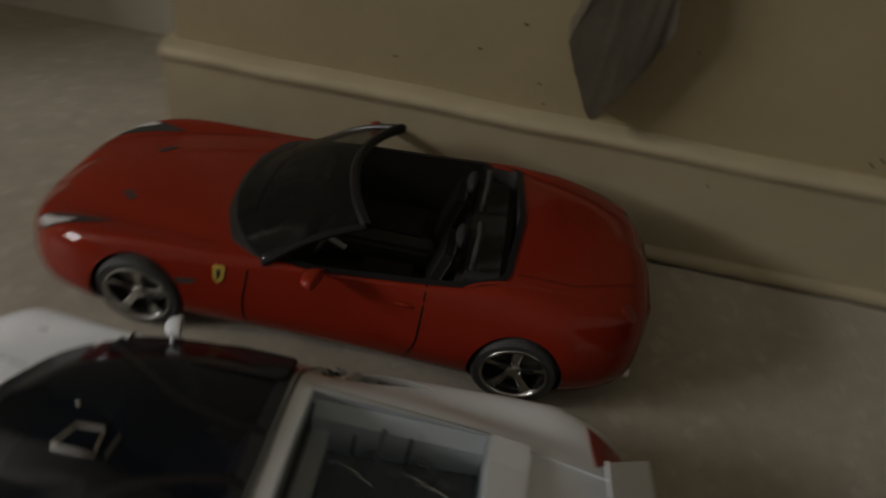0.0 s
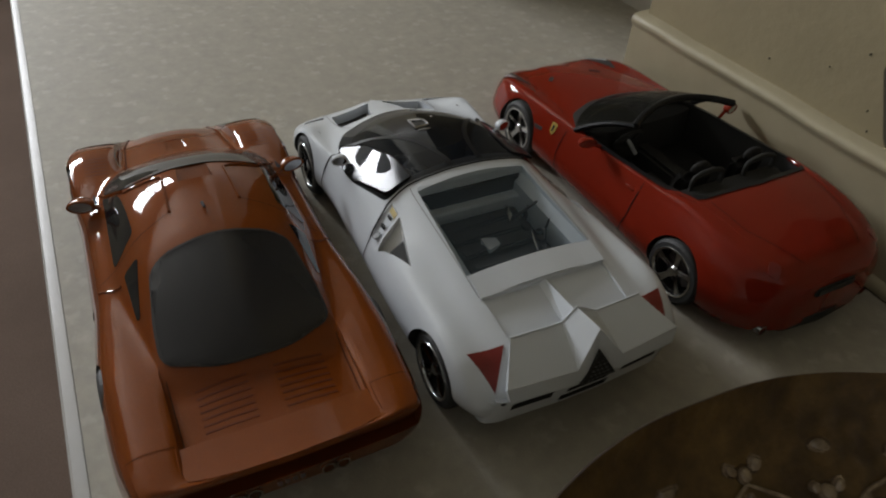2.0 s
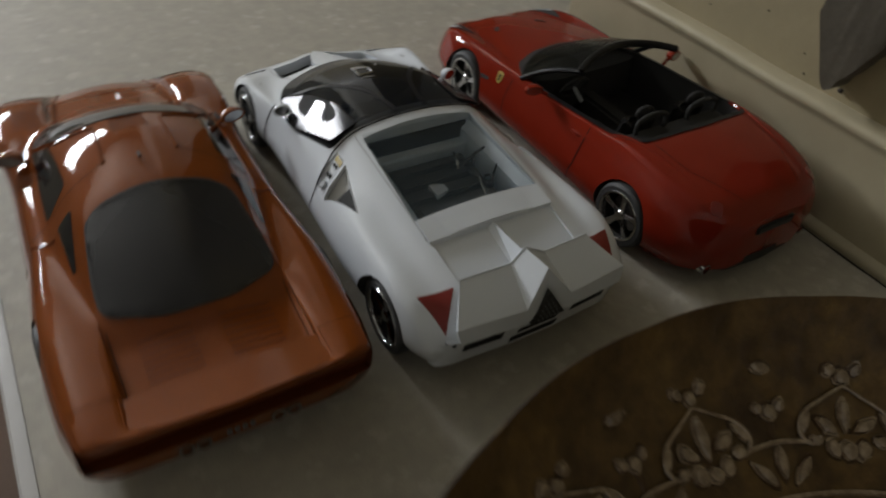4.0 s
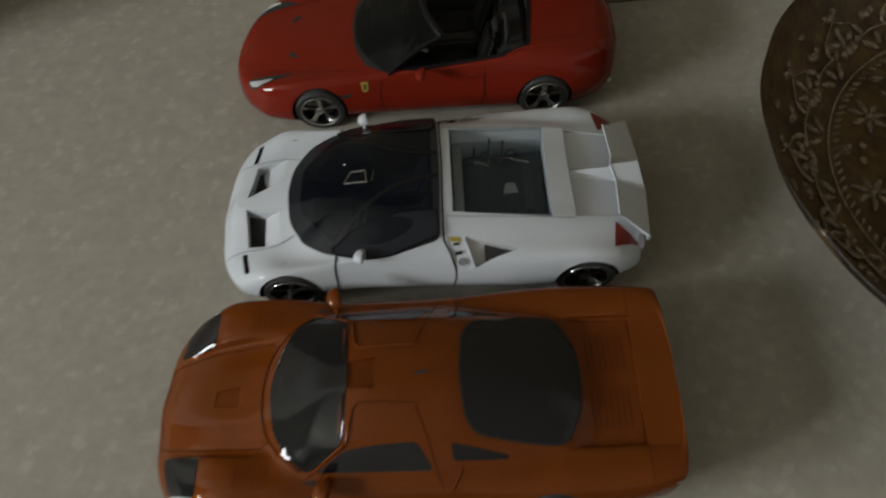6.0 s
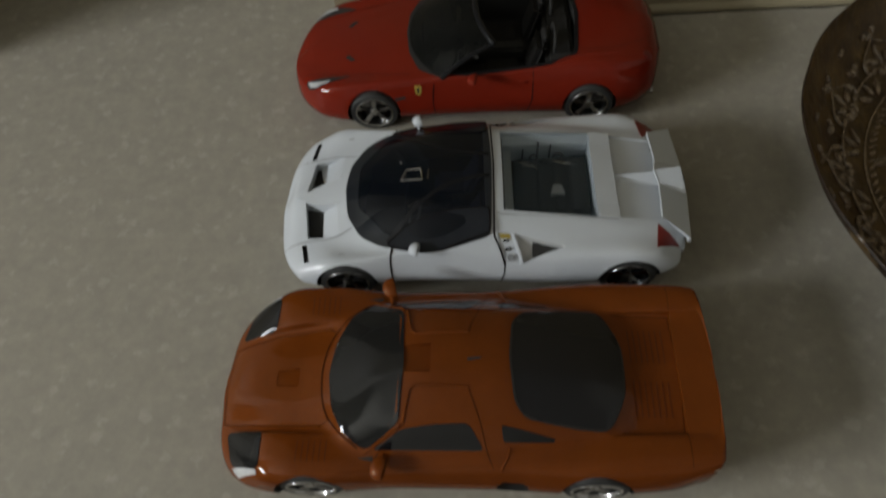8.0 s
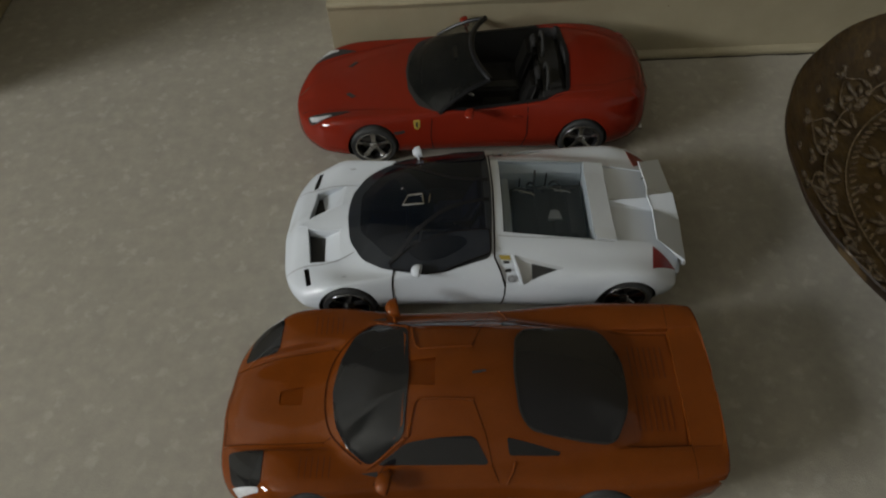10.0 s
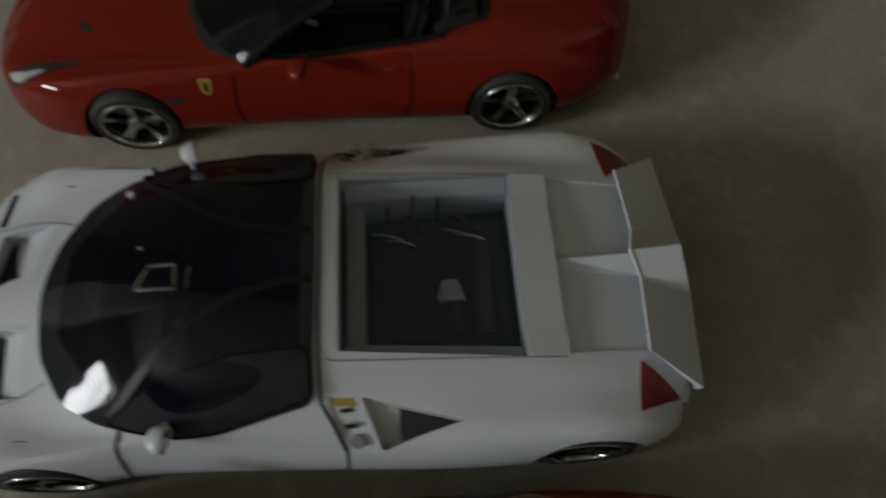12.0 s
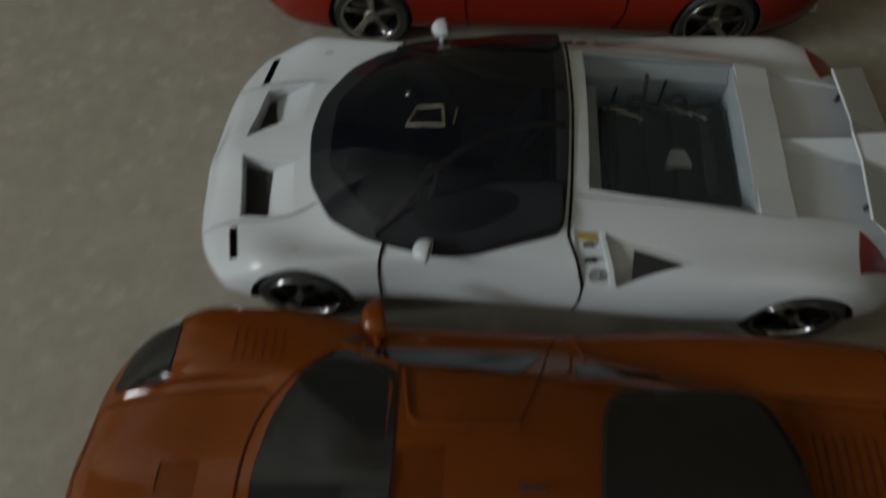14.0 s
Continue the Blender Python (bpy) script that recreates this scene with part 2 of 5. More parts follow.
def curve(points):
    """A smooth function through points that never overshoots."""
    xs, ys = np.array(points, float).T
    h, d = np.diff(xs), np.diff(ys) / np.diff(xs)
    m = np.zeros(len(xs))
    m[0], m[-1] = d[0], d[-1]
    for i in range(1, len(xs) - 1):
        if d[i - 1] * d[i] > 0:
            w1, w2 = 2 * h[i] + h[i - 1], h[i] + 2 * h[i - 1]
            m[i] = (w1 + w2) / (w1 / d[i - 1] + w2 / d[i])

    def value(x):
        x = min(max(x, xs[0]), xs[-1])
        i = min(int(np.searchsorted(xs, x, side="right")) - 1, len(h) - 1)
        t = (x - xs[i]) / h[i]
        return float((1 + 2 * t) * (1 - t) ** 2 * ys[i] + t * (1 - t) ** 2 * h[i] * m[i] + t * t * (3 - 2 * t) * ys[i + 1] + t * t * (t - 1) * h[i] * m[i + 1])
    return value


class Shell:
    """The skin of a car: cross sections along x, from sill over fender, belt and roof edge to the middle line."""

    def __init__(self, x0, x1, tuck=(.90, .985), **curves):
        self.x0, self.x1, self.tuck = x0, x1, tuck
        self.c = {k: curve(v) for k, v in curves.items()}
        self.cache = {}

    def section(self, x):
        key = round(x, 6)
        if key not in self.cache:
            c = {k: f(x) for k, f in self.c.items()}
            w, zs = c["w"], c["zs"]
            pts = [(w * self.tuck[0], zs), (w * self.tuck[1], zs + 0.4 * (c["zm"] - zs)), (w, c["zm"]), (c["ws"], c["zsh"]), (c["wb"], c["zb"]), (c["wr"], c["zr"]), (0.45 * c["wr"], c["zr"] + 0.8 * (c["zc"] - c["zr"])), (0.0, c["zc"])]
            line = rounded(pts + [(-pts[-2][0], pts[-2][1])], 5, closed=False)
            self.cache[key] = np.array(line[: 5 * (len(pts) - 1) + 1])
        return self.cache[key]

    def top(self, x, y):
        s = self.section(min(max(x, self.x0), self.x1))
        k = int(np.argmax(s[:, 0]))
        s = s[k:][::-1]
        return float(np.interp(abs(y), s[:, 0], s[:, 1]))

    def side(self, x, z):
        s = self.section(min(max(x, self.x0), self.x1))
        o = np.argsort(s[:30, 1], kind="stable")
        return float(np.interp(z, s[:30][o, 1], s[:30][o, 0]))

    def stations(self, n=110):
        k = np.linspace(0, 1, n)
        k = 0.5 - 0.5 * np.cos(np.pi * k) * (0.75 + 0.25 * np.abs(np.cos(np.pi * k)))
        return self.x0 + (self.x1 - self.x0) * (k - k[0]) / (k[-1] - k[0])

    def solid(self):
        bm, rings = bmesh.new(), []
        for x in self.stations():
            s = self.section(x)
            ring = [(0.0, float(s[0, 1]))] + [tuple(p) for p in s] + [(-p[0], p[1]) for p in s[-2::-1]]
            rings.append([bm.verts.new((x, y, z)) for y, z in ring])
        n = len(rings[0])
        for a, b in zip(rings, rings[1:]):
            for i in range(n):
                bm.faces.new((a[i], a[(i + 1) % n], b[(i + 1) % n], b[i]))
        bm.faces.new(rings[0])
        bm.faces.new(rings[-1][::-1])
        bmesh.ops.recalc_face_normals(bm, faces=bm.faces)
        return bm

    def sheet(self, outline, lift=0.0004, depth=0.0012, step=0.003, side=0, relax=0):
        """A thin panel that follows the skin over an outline: in plan (x, y), or on one side (x, z)."""
        bm = bmesh.new()
        bm.faces.new([bm.verts.new((a, b, 0)) for a, b in outline])
        lo = [min(p[k] for p in outline) for k in (0, 1)]
        hi = [max(p[k] for p in outline) for k in (0, 1)]
        for k in (0, 1):
            n = int((hi[k] - lo[k]) / step)
            for i in range(1, n + 1):
                co, no = [0, 0, 0], [0, 0, 0]
                co[k], no[k] = lo[k] + i * (hi[k] - lo[k]) / (n + 1), 1
                bmesh.ops.bisect_plane(bm, geom=bm.verts[:] + bm.edges[:] + bm.faces[:], plane_co=co, plane_no=no)
        rim = [e for e in bm.edges if e.is_boundary]
        skirt = bmesh.ops.extrude_edge_only(bm, edges=rim)
        low = {v for v in skirt["geom"] if isinstance(v, bmesh.types.BMVert)}
        for v in bm.verts:
            a, b = v.co.x, v.co.y
            up = lift - (depth if v in low else 0)
            if side:
                v.co = (a, side * (self.side(a, b) + up), b)
            else:
                v.co = (a, b, self.top(a, b) + up)
        inner = [v for v in bm.verts if v not in low and not any(e.other_vert(v) in low for e in v.link_edges)]
        for k in range(relax):
            bmesh.ops.smooth_vert(bm, verts=inner, factor=0.5, use_axis_z=True)
        return bm

    def line(self, points, width=0.0005, lift=0.0002, side=0):
        """A thin ribbon on the skin."""
        bm, prev = bmesh.new(), None
        pts = along(points, size=0.002)
        for i, p in enumerate(pts):
            a, b = Vector(pts[max(i - 1, 0)]), Vector(pts[min(i + 1, len(pts) - 1)])
            d = (b - a).normalized()
            n = Vector((-d.y, d.x)) * width / 2
            row = []
            for k in (-1, 1):
                u, v = p[0] + k * n.x, p[1] + k * n.y
                row.append(bm.verts.new((u, side * (self.side(u, v) + lift), v) if side else (u, v, self.top(u, v) + lift)))
            if prev:
                bm.faces.new((prev[0], prev[1], row[1], row[0]))
            prev = row
        return bm


def carve(bm, cutters, mats):
    """The solid with the cutters taken out of it; returns a bmesh."""
    def mesh_object(b, mat_list):
        bmesh.ops.recalc_face_normals(b, faces=b.faces)
        me = bpy.data.meshes.new("tmp")
        b.to_mesh(me)
        b.free()
        for m in mat_list:
            me.materials.append(m)
        return new("tmp", me)

    body = mesh_object(bm, mats)
    tools = []
    for c, index in cutters:
        for f in c.faces:
            f.material_index = index
        tool = mesh_object(c, mats)
        tools.append(tool)
        mod = body.modifiers.new("cut", 'BOOLEAN')
        mod.operation, mod.solver, mod.object = 'DIFFERENCE', 'EXACT', tool
    done = bpy.data.meshes.new_from_object(body.evaluated_get(bpy.context.evaluated_depsgraph_get()))
    out = bmesh.new()
    out.from_mesh(done)
    for ob in tools + [body]:
        bpy.data.objects.remove(ob)
    return out


# ---- wheels ----
def wheel_meshes(radius, width, spokes, twin, rim_mat):
    """Meshes of a tyre, a rim and a brake disc; the outer face looks to -y, the hub is at the origin."""
    lie = Matrix.Rotation(radians(90), 4, 'X')
    r, h = radius, width / 2
    tyre = bmesh.new()
    lathe(tyre, [(r * 0.70, -h), (r * 0.90, -h), (r * 0.97, -h * 0.85), (r, -h * 0.55), (r, h * 0.55), (r * 0.97, h * 0.85), (r * 0.90, h), (r * 0.70, h)], 40, lie, loop=True)
    rim = bmesh.new()
    out = h * 0.98
    for a0, a1, z0, z1 in ((0.68, 0.78, out - 0.0012, out + 0.0004),):
        lathe(rim, [(r * a0, z1 - 0.003), (r * a0, z1 - 0.0006), (r * (a0 + 0.02), z1), (r * (a1 - 0.02), z1), (r * a1, z1 - 0.0006), (r * a1, z0 - 0.002)], 40, lie, loop=True)
    lathe(rim, [(r * 0.17, out - 0.006), (r * 0.17, out - 0.0016), (r * 0.12, out - 0.0008)], 16, lie)
    for k in range(spokes):
        for off in ((-0.16, 0.16) if twin else (0.0,)):
            a = 2 * math.pi * k / spokes + 0.3
            wide = 0.060 if twin else 0.100
            stations = []
            for f, rr, swell, sink in ((0.6, 0.12, 1.0, 0.0010), (0.8, 0.32, 0.85, 0.0008), (0.95, 0.54, 1.05, 0.0004), (1.0, 0.70, 1.55, 0.0)):
                d = Vector((math.cos(a + off * f), math.sin(a + off * f), 0))
                n = Vector((-d.y, d.x, 0)) * wide * r * swell
                z = out - 0.0006 - sink
                # two rounded ribs with a shallow groove between
                stations.append([rim.verts.new(lie @ (d * rr * r + n * t + Vector((0, 0, z - down)))) for t, down in ((-1, .0024), (-1, .0004), (-.6, 0), (0, .0004), (.6, 0), (1, .0004), (1, .0024))])
            for lo, hi in zip(stations, stations[1:]):
                for i in range(6):
                    rim.faces.new((lo[i], hi[i], hi[i + 1], lo[i + 1]))
    for k in range(5):
        a = 2 * math.pi * (k + 0.5) / 5 + 0.3
        lathe(rim, [(.0007, out - .004), (.0007, out - .0014), (.0004, out - .0012)], 8, lie @ Matrix.Translation((math.cos(a) * r * .17, math.sin(a) * r * .17, 0)))
    disc = bmesh.new()
    lathe(disc, [(r * 0.08, out - 0.0075), (r * 0.55, out - 0.0075), (r * 0.55, out - 0.0062), (r * 0.08, out - 0.0062)], 32, lie)
    barrel = bmesh.new()
    lathe(barrel, [(r * 0.69, -h * 0.9), (r * 0.69, out - 0.0085), (r * 0.2, out - 0.0086), (r * 0.2, -h * 0.9)], 32, lie)
    return (("tyre", tyre, RUBBER, ""), ("rim", rim, rim_mat, "shiny spoked metal rim"), ("brake_disc", disc, DISC, ""), ("wheel_well_back", barrel, BLACK, ""))


def add_wheels(root, places, radius, width, spokes, twin=False, rim_mat=None):
    """Four wheels: (x, half track to the outer face)."""
    first = None
    for x, track in places:
        for s in (-1, 1):
            m = Matrix.Translation((x, s * (track - width / 2), radius)) @ (Matrix.Rotation(math.pi, 4, 'Z') if s > 0 else Matrix())
            if first is None:
                first = new("wheel")
                first.parent = root
                for name, bm, mat, label in wheel_meshes(radius, width, spokes, twin, rim_mat or CHROME):
                    part(name, bm, mat, first, label)
                first.matrix_basis = m
            else:
                copy_thing(first, m)


def arch_pair(x, radius, track):
    out = []
    for s in (-1, 1):
        bm = bmesh.new()
        lie = Matrix.Translation((x, 0, radius + 0.0004)) @ Matrix.Rotation(radians(90), 4, 'X')
        lo, hi = (track - 0.0098, track + 0.012) if s < 0 else (-track - 0.012, -track + 0.0098)
        lathe(bm, [(radius * 1.06, lo), (radius * 1.06, hi)], 44, lie)
        out.append((bm, 1))
    return out


def mirrored(outline):
    return [(a, -b) for a, b in outline][::-1]


# ---- structure ----
def slab(name, lo, hi, mat, bevel=0.0, label="", category=""):
    ob = finish(name, box(bmesh.new(), lo, hi, bevel), mat, smooth=bevel > 0)
    return tagged(ob, label, category, kind="structure")


LEDGE_FRONT, WALL_Y, CORNER_X, BACK_Y, FLOOR_Z = -0.191, 0.195, -0.113, 0.325, -0.62
slab("ledge", (-2.95, LEDGE_FRONT, -0.035), (1.6, BACK_Y, 0.0), LEDGE, 0.0, "mottled grey stone ledge top under the model cars", "ledge")
# white nosing along the front of the ledge
nosing = bmesh.new()
profile = [(0.0, -0.038), (0.0, 0.0001), (-0.0003, 0.0004), (-0.0030, 0.0005), (-0.0052, 0.0000), (-0.0064, -0.0014), (-0.0068, -0.006), (-0.0068, -0.034), (-0.006, -0.038)]
ends = []
for k in range(61):
    x = -2.95 + 4.55 * k / 60
    ends.append([nosing.verts.new((x, LEDGE_FRONT + y, z + 0.0003 * noise.noise((x * 9, y * 60, 1)))) for y, z in profile])
for a, b in zip(ends, ends[1:]):
    for i in range(len(profile)):
        j = (i + 1) % len(profile)
        nosing.faces.new((a[i], a[j], b[j], b[i]))
nosing.faces.new(ends[0][::-1])
nosing.faces.new(ends[-1])
tagged(finish("trim_ledge_nosing", nosing, TRIM), "glossy white painted nosing along the ledge edge", "trim", kind="structure")
slab("wall_below_ledge", (-2.95, LEDGE_FRONT + 0.02, FLOOR_Z), (1.6, LEDGE_FRONT + 0.06, -0.0355), ROOM, label="plain plaster front below the ledge", category="wall")
slab("floor", (-3.2, -3.5, FLOOR_Z - 0.05), (1.8, LEDGE_FRONT + 0.06, FLOOR_Z), CARPET, label="brown carpet floor below the ledge", category="floor")
# back wall over the ledge, in front of an alcove
slab("wall_back", (CORNER_X + 0.004, WALL_Y + 0.007, 0.0), (1.6, WALL_Y + 0.155, 2.0), WALL, 0.002, "cream painted wall with small dirt specks", "wall")
slab("wall_alcove", (-2.95, BACK_Y, -0.035), (CORNER_X + 0.01, BACK_Y + 0.05, 2.0), ROOM, label="shaded plaster wall of the alcove", category="wall")
# guessed pier, added so that the alcove corner lies in shade
slab("wall_shading_pier", (-0.95, 0.165, 0.0), (-0.435, BACK_Y, 2.0), WALL, 0.002, "cream painted pier guessed beside the alcove, shading its corner", "wall")
slab("wall_right", (1.6, -3.5, FLOOR_Z), (1.7, BACK_Y + 0.05, 2.0), ROOM, label="plain plaster end wall", category="wall")
slab("wall_front", (-3.05, -3.6, FLOOR_Z), (1.7, -3.5, 2.0), ROOM, label="plain plaster wall across the room", category="wall")
slab("ceiling", (-3.05, -3.6, 2.0), (1.7, BACK_Y + 0.05, 2.06), ROOM, label="plain plaster ceiling", category="ceiling")
# end wall with the window opening
W0, W1, Z0, Z1 = -1.77, -0.43, 0.92, 1.56
slab("wall_window_sill_side", (-3.05, -3.5, FLOOR_Z), (-2.95, BACK_Y + 0.05, Z0), ROOM, label="plain plaster wall below the window", category="wall")
slab("wall_window_head", (-3.05, -3.5, Z1), (-2.95, BACK_Y + 0.05, 2.0), ROOM, label="plain plaster wall above the window", category="wall")
slab("wall_window_near", (-3.05, -3.5, Z0), (-2.95, W0, Z1), ROOM, label="plain plaster wall beside the window", category="wall")
slab("wall_window_far", (-3.05, W1, Z0), (-2.95, BACK_Y + 0.05, Z1), ROOM, label="plain plaster wall beside the window", category="wall")
window = new("window_1")
tagged(window, "white framed window in the end wall", "window", kind="structure")
wf = bmesh.new()
for lo, hi in (((-3.04, W0, Z0), (-2.96, W0 + 0.05, Z1)), ((-3.04, W1 - 0.05, Z0), (-2.96, W1, Z1)), ((-3.04, W0, Z0), (-2.96, W1, Z0 + 0.05)), ((-3.04, W0, Z1 - 0.05), (-2.96, W1, Z1)), ((-3.03, (W0 + W1) / 2 - .025, Z0), (-2.972, (W0 + W1) / 2 + .025, Z1))):
    box(wf, lo, hi)
part("window_frame", wf, TRIM, window, smooth=False)

# skirting: board and bead
skirt = bmesh.new()
rows_ = []
sk = [(0.012, 0.0), (-0.0036, 0.0), (-0.0044, 0.0024), (-0.0036, 0.0048), (-0.0014, 0.0063), (0.0, 0.0069), (0.0, 0.0300), (0.0, 0.0555), (-0.0004, 0.0580), (-0.0018, 0.0597), (-0.0024, 0.0616), (-0.0018, 0.0636), (0.0002, 0.0650), (0.0050, 0.0664), (0.012, 0.0668)]
for k in range(141):
    x = CORNER_X + (1.6 - CORNER_X) * (k / 140) ** 1.6
    rows_.append([skirt.verts.new((x, WALL_Y + y + (0.0005 * noise.noise((x * 22, z * 30, 3)) + 0.0007 * max(0, noise.noise((x * 70, z * 90, 6)) - .15) * (z > .05)), z * (1 + 0.012 * noise.noise((x * 25, 7, z * 10))))) for y, z in sk])
for a, b in zip(rows_, rows_[1:]):
    for i in range(len(sk) - 1):
        skirt.faces.new((a[i], a[i + 1], b[i + 1], b[i]))
skirt.faces.new(rows_[0])
skirt.faces.new(rows_[-1][::-1])
tagged(finish("baseboard", skirt, BOARD, angle=50), "cream painted skirting board with a rounded bead", "skirting board", kind="structure")

# dark uneven gap at the foot of the skirting
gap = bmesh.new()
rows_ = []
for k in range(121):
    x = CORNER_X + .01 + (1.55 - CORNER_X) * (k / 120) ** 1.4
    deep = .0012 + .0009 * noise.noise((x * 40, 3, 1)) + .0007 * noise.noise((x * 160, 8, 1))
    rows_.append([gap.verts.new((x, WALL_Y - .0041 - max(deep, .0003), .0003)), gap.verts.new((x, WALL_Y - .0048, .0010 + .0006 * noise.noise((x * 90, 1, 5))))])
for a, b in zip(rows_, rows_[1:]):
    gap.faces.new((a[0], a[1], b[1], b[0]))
tagged(finish("trim_gap", gap, DIRT_AND_GAP), "dark uneven gap along the skirting foot", "gap", kind="structure")

# ---- orange car ----
def car_root(name, y, turn, label, x=0.0):
    root = new(name)
    root.matrix_basis = pose(x, y, 0, 0, 0, turn)
    return tagged(root, label, "model car", group="model cars")


def wing_mirror(root, name, x, y, z, size, mat, stalk=.0011):
    """Bullet-shaped mirror housings on stalks, with a recessed glass on the flat rear face."""
    for s in (-1, 1):
        stand = Matrix.Translation((x, s * y, z)) @ Matrix.Rotation(s * 0.25, 4, 'Z') @ Matrix.Diagonal((*size, 1)) @ Matrix.Rotation(radians(90), 4, 'Y')
        bm = bmesh.new()
        lathe(bm, [(.06, -1.05), (.42, -.95), (.72, -.68), (.92, -.25), (1.0, .25), (1.0, .62), (.95, .70), (.86, .70), (.84, .58)], 24, stand)
        tube(bm, [(x + 0.002, s * (y - 0.009), z - 0.004), (x, s * (y - 0.002), z - 0.0008)], stalk)
        housing = part(name, bm, mat, root)
        glass = bmesh.new()
        lathe(glass, [(.85, .56), (.85, .61), (.02, .63)], 24, stand)
        part("mirror_glass", glass, CHROME, housing, "small bright mirror glass")


def orange_car():
    root = car_root("orange_model_car", -0.1217, -1.0, "burnt orange metallic toy sports car with smoked rear window")
    s = Shell(-0.151, 0.1133,
              zs=[(-.151, .009), (-.12, .007), (.08, .007), (.1142, .011)],
              w=[(-.151, .012), (-.149, .028), (-.145, .0395), (-.138, .048), (-.128, .0535), (-.11, .0568), (-.09, .0565), (-.05, .0545), (0, .055), (.05, .0575), (.085, .0558), (.097, .0540), (.1035, .0527), (.1085, .0518), (.1105, .0505), (.1120, .0455), (.1129, .0300), (.1133, .0080)],
              zm=[(-.151, .014), (-.13, .018), (-.1, .023), (0, .023), (.1142, .027)],
              ws=[(-.151, .010), (-.149, .025), (-.145, .034), (-.138, .0415), (-.128, .0475), (-.11, .0525), (-.09, .0530), (-.05, .0505), (0, .0500), (.05, .0515), (.085, .0503), (.1035, .0489), (.1085, .0480), (.1105, .0467), (.1120, .0415), (.1129, .0270), (.1133, .0070)],
              zsh=[(-.151, .0145), (-.145, .0178), (-.135, .0242), (-.125, .0302), (-.115, .0345), (-.1, .0368), (-.08, .0362), (-.055, .0340), (-.01, .0350), (.03, .0372), (.06, .0390), (.085, .0400), (.103, .0406), (.1142, .0406)],
              wb=[(-.151, .006), (-.145, .022), (-.135, .0295), (-.12, .0318), (-.09, .0345), (-.06, .0415), (0, .042), (.03, .0385), (.06, .0356), (.08, .0348), (.103, .0345), (.1100, .0330), (.1116, .0270), (.1126, .0160), (.1133, .0050)],
              zb=[(-.151, .0160), (-.14, .0222), (-.13, .0282), (-.12, .0332), (-.11, .0360), (-.1, .0372), (-.085, .0376), (-.06, .0385), (0, .040), (.03, .0395), (.06, .0400), (.08, .0406), (.095, .0412), (.1142, .0412)],
              wr=[(-.151, .003), (-.14, .022), (-.12, .0268), (-.10, .0285), (-.088, .0278), (-.062, .030), (-.045, .0315), (0, .0305), (.03, .0302), (.06, .0322), (.08, .0328), (.103, .0315), (.1100, .0295), (.1116, .0230), (.1126, .0120), (.1133, .0030)],
              zr=[(-.151, .0162), (-.14, .0218), (-.12, .0290), (-.1, .0330), (-.0875, .0358), (-.066, .0467), (-.046, .0503), (-.02, .0518), (0, .0514), (.03, .0474), (.06, .0400), (.075, .0364), (.092, .0362), (.1142, .0370)],
              zc=[(-.151, .0165), (-.14, .0242), (-.12, .0305), (-.1, .0345), (-.0875, .038), (-.066, .0510), (-.046, .0585), (-.03, .0605), (0, .0592), (.03, .054), (.06, .0455), (.075, .0390), (.092, .0370), (.1142, .0374)])
    wheels = [(-.0955, .0548), (.0512, .0560)]
    cuts = [c for x, t in wheels for c in arch_pair(x, .0175, t)]
    pocket = filleted([(-.0855, 0), (-.0825, -.018), (-.0750, -.0308), (-.0645, -.0388), (-.0490, -.0292), (-.0470, 0), (-.0490, .0292), (-.0645, .0388), (-.0750, .0308), (-.0825, .018)], .0045)
    cuts.append((prism(bmesh.new(), pocket, lambda x, y: s.top(x, y) - .006, .09), 1))
    # roof and hood scoops; recessed tail, its shade painted in darker orange
    cuts.append((prism(bmesh.new(), [(-.0445, -.0068), (-.0315, -.0078), (-.0315, .0078), (-.0445, .0068)], lambda x, y: s.top(x, 0) - 0.0005 - (x + .0445) * 0.22, .09), 0))
    cuts.append((prism(bmesh.new(), filleted([(-.1175, -.0042), (-.1045, -.0054), (-.1045, .0054), (-.1175, .0042)], .0012), lambda x, y: s.top(x, y) - 0.0003 - (x + .1175) * 0.11, .09), 0))
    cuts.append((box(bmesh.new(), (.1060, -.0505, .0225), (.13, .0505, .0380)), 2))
    for sg in (-1, 1):
        cuts.append((box(bmesh.new(), (.0010, min(sg * .0515, sg * .07), .0170), (.0165, max(sg * .0515, sg * .07), .0275), .002), 1))
    skin = carve(s.solid(), cuts, [ORANGE, BLACK, SHADED_ORANGE])
    for v in skin.verts:
        if v.co.x > .092 and v.co.z < .041:
            v.co.x -= (v.co.x - .092) / .020 * .011 * (1 - v.co.z / .041)
    body = part("body", skin, [ORANGE, BLACK, SHADED_ORANGE], root, angle=28)
    windscreen = filleted([(-.0875, 0), (-.0845, -.019), (-.0770, -.0325), (-.0655, -.0415), (-.0470, -.0308), (-.0448, 0), (-.0470, .0308), (-.0655, .0415), (-.0770, .0325), (-.0845, .019)], .0045)
    part("windscreen", s.sheet(windscreen, .0005, .0016, relax=25), BLACK_GLASS, root, "dark glossy windscreen")
    rear = filleted([(.0085, 0), (.0105, -.0215), (.0155, -.0285), (.040, -.0320), (.0575, -.0325), (.0665, -.014), (.067, 0), (.0665, .014), (.0575, .0325), (.040, .0320), (.0155, .0285), (.0105, .0215)], .006)
    part("rear_window", s.sheet(rear, .0005, .0014, relax=12), SMOKED, root, "dull dark grey rear window film")
    frame_line = s.line(rear + [rear[0]], .0011, .0005)
    part("rear_window_seal", frame_line, BLACK, root)
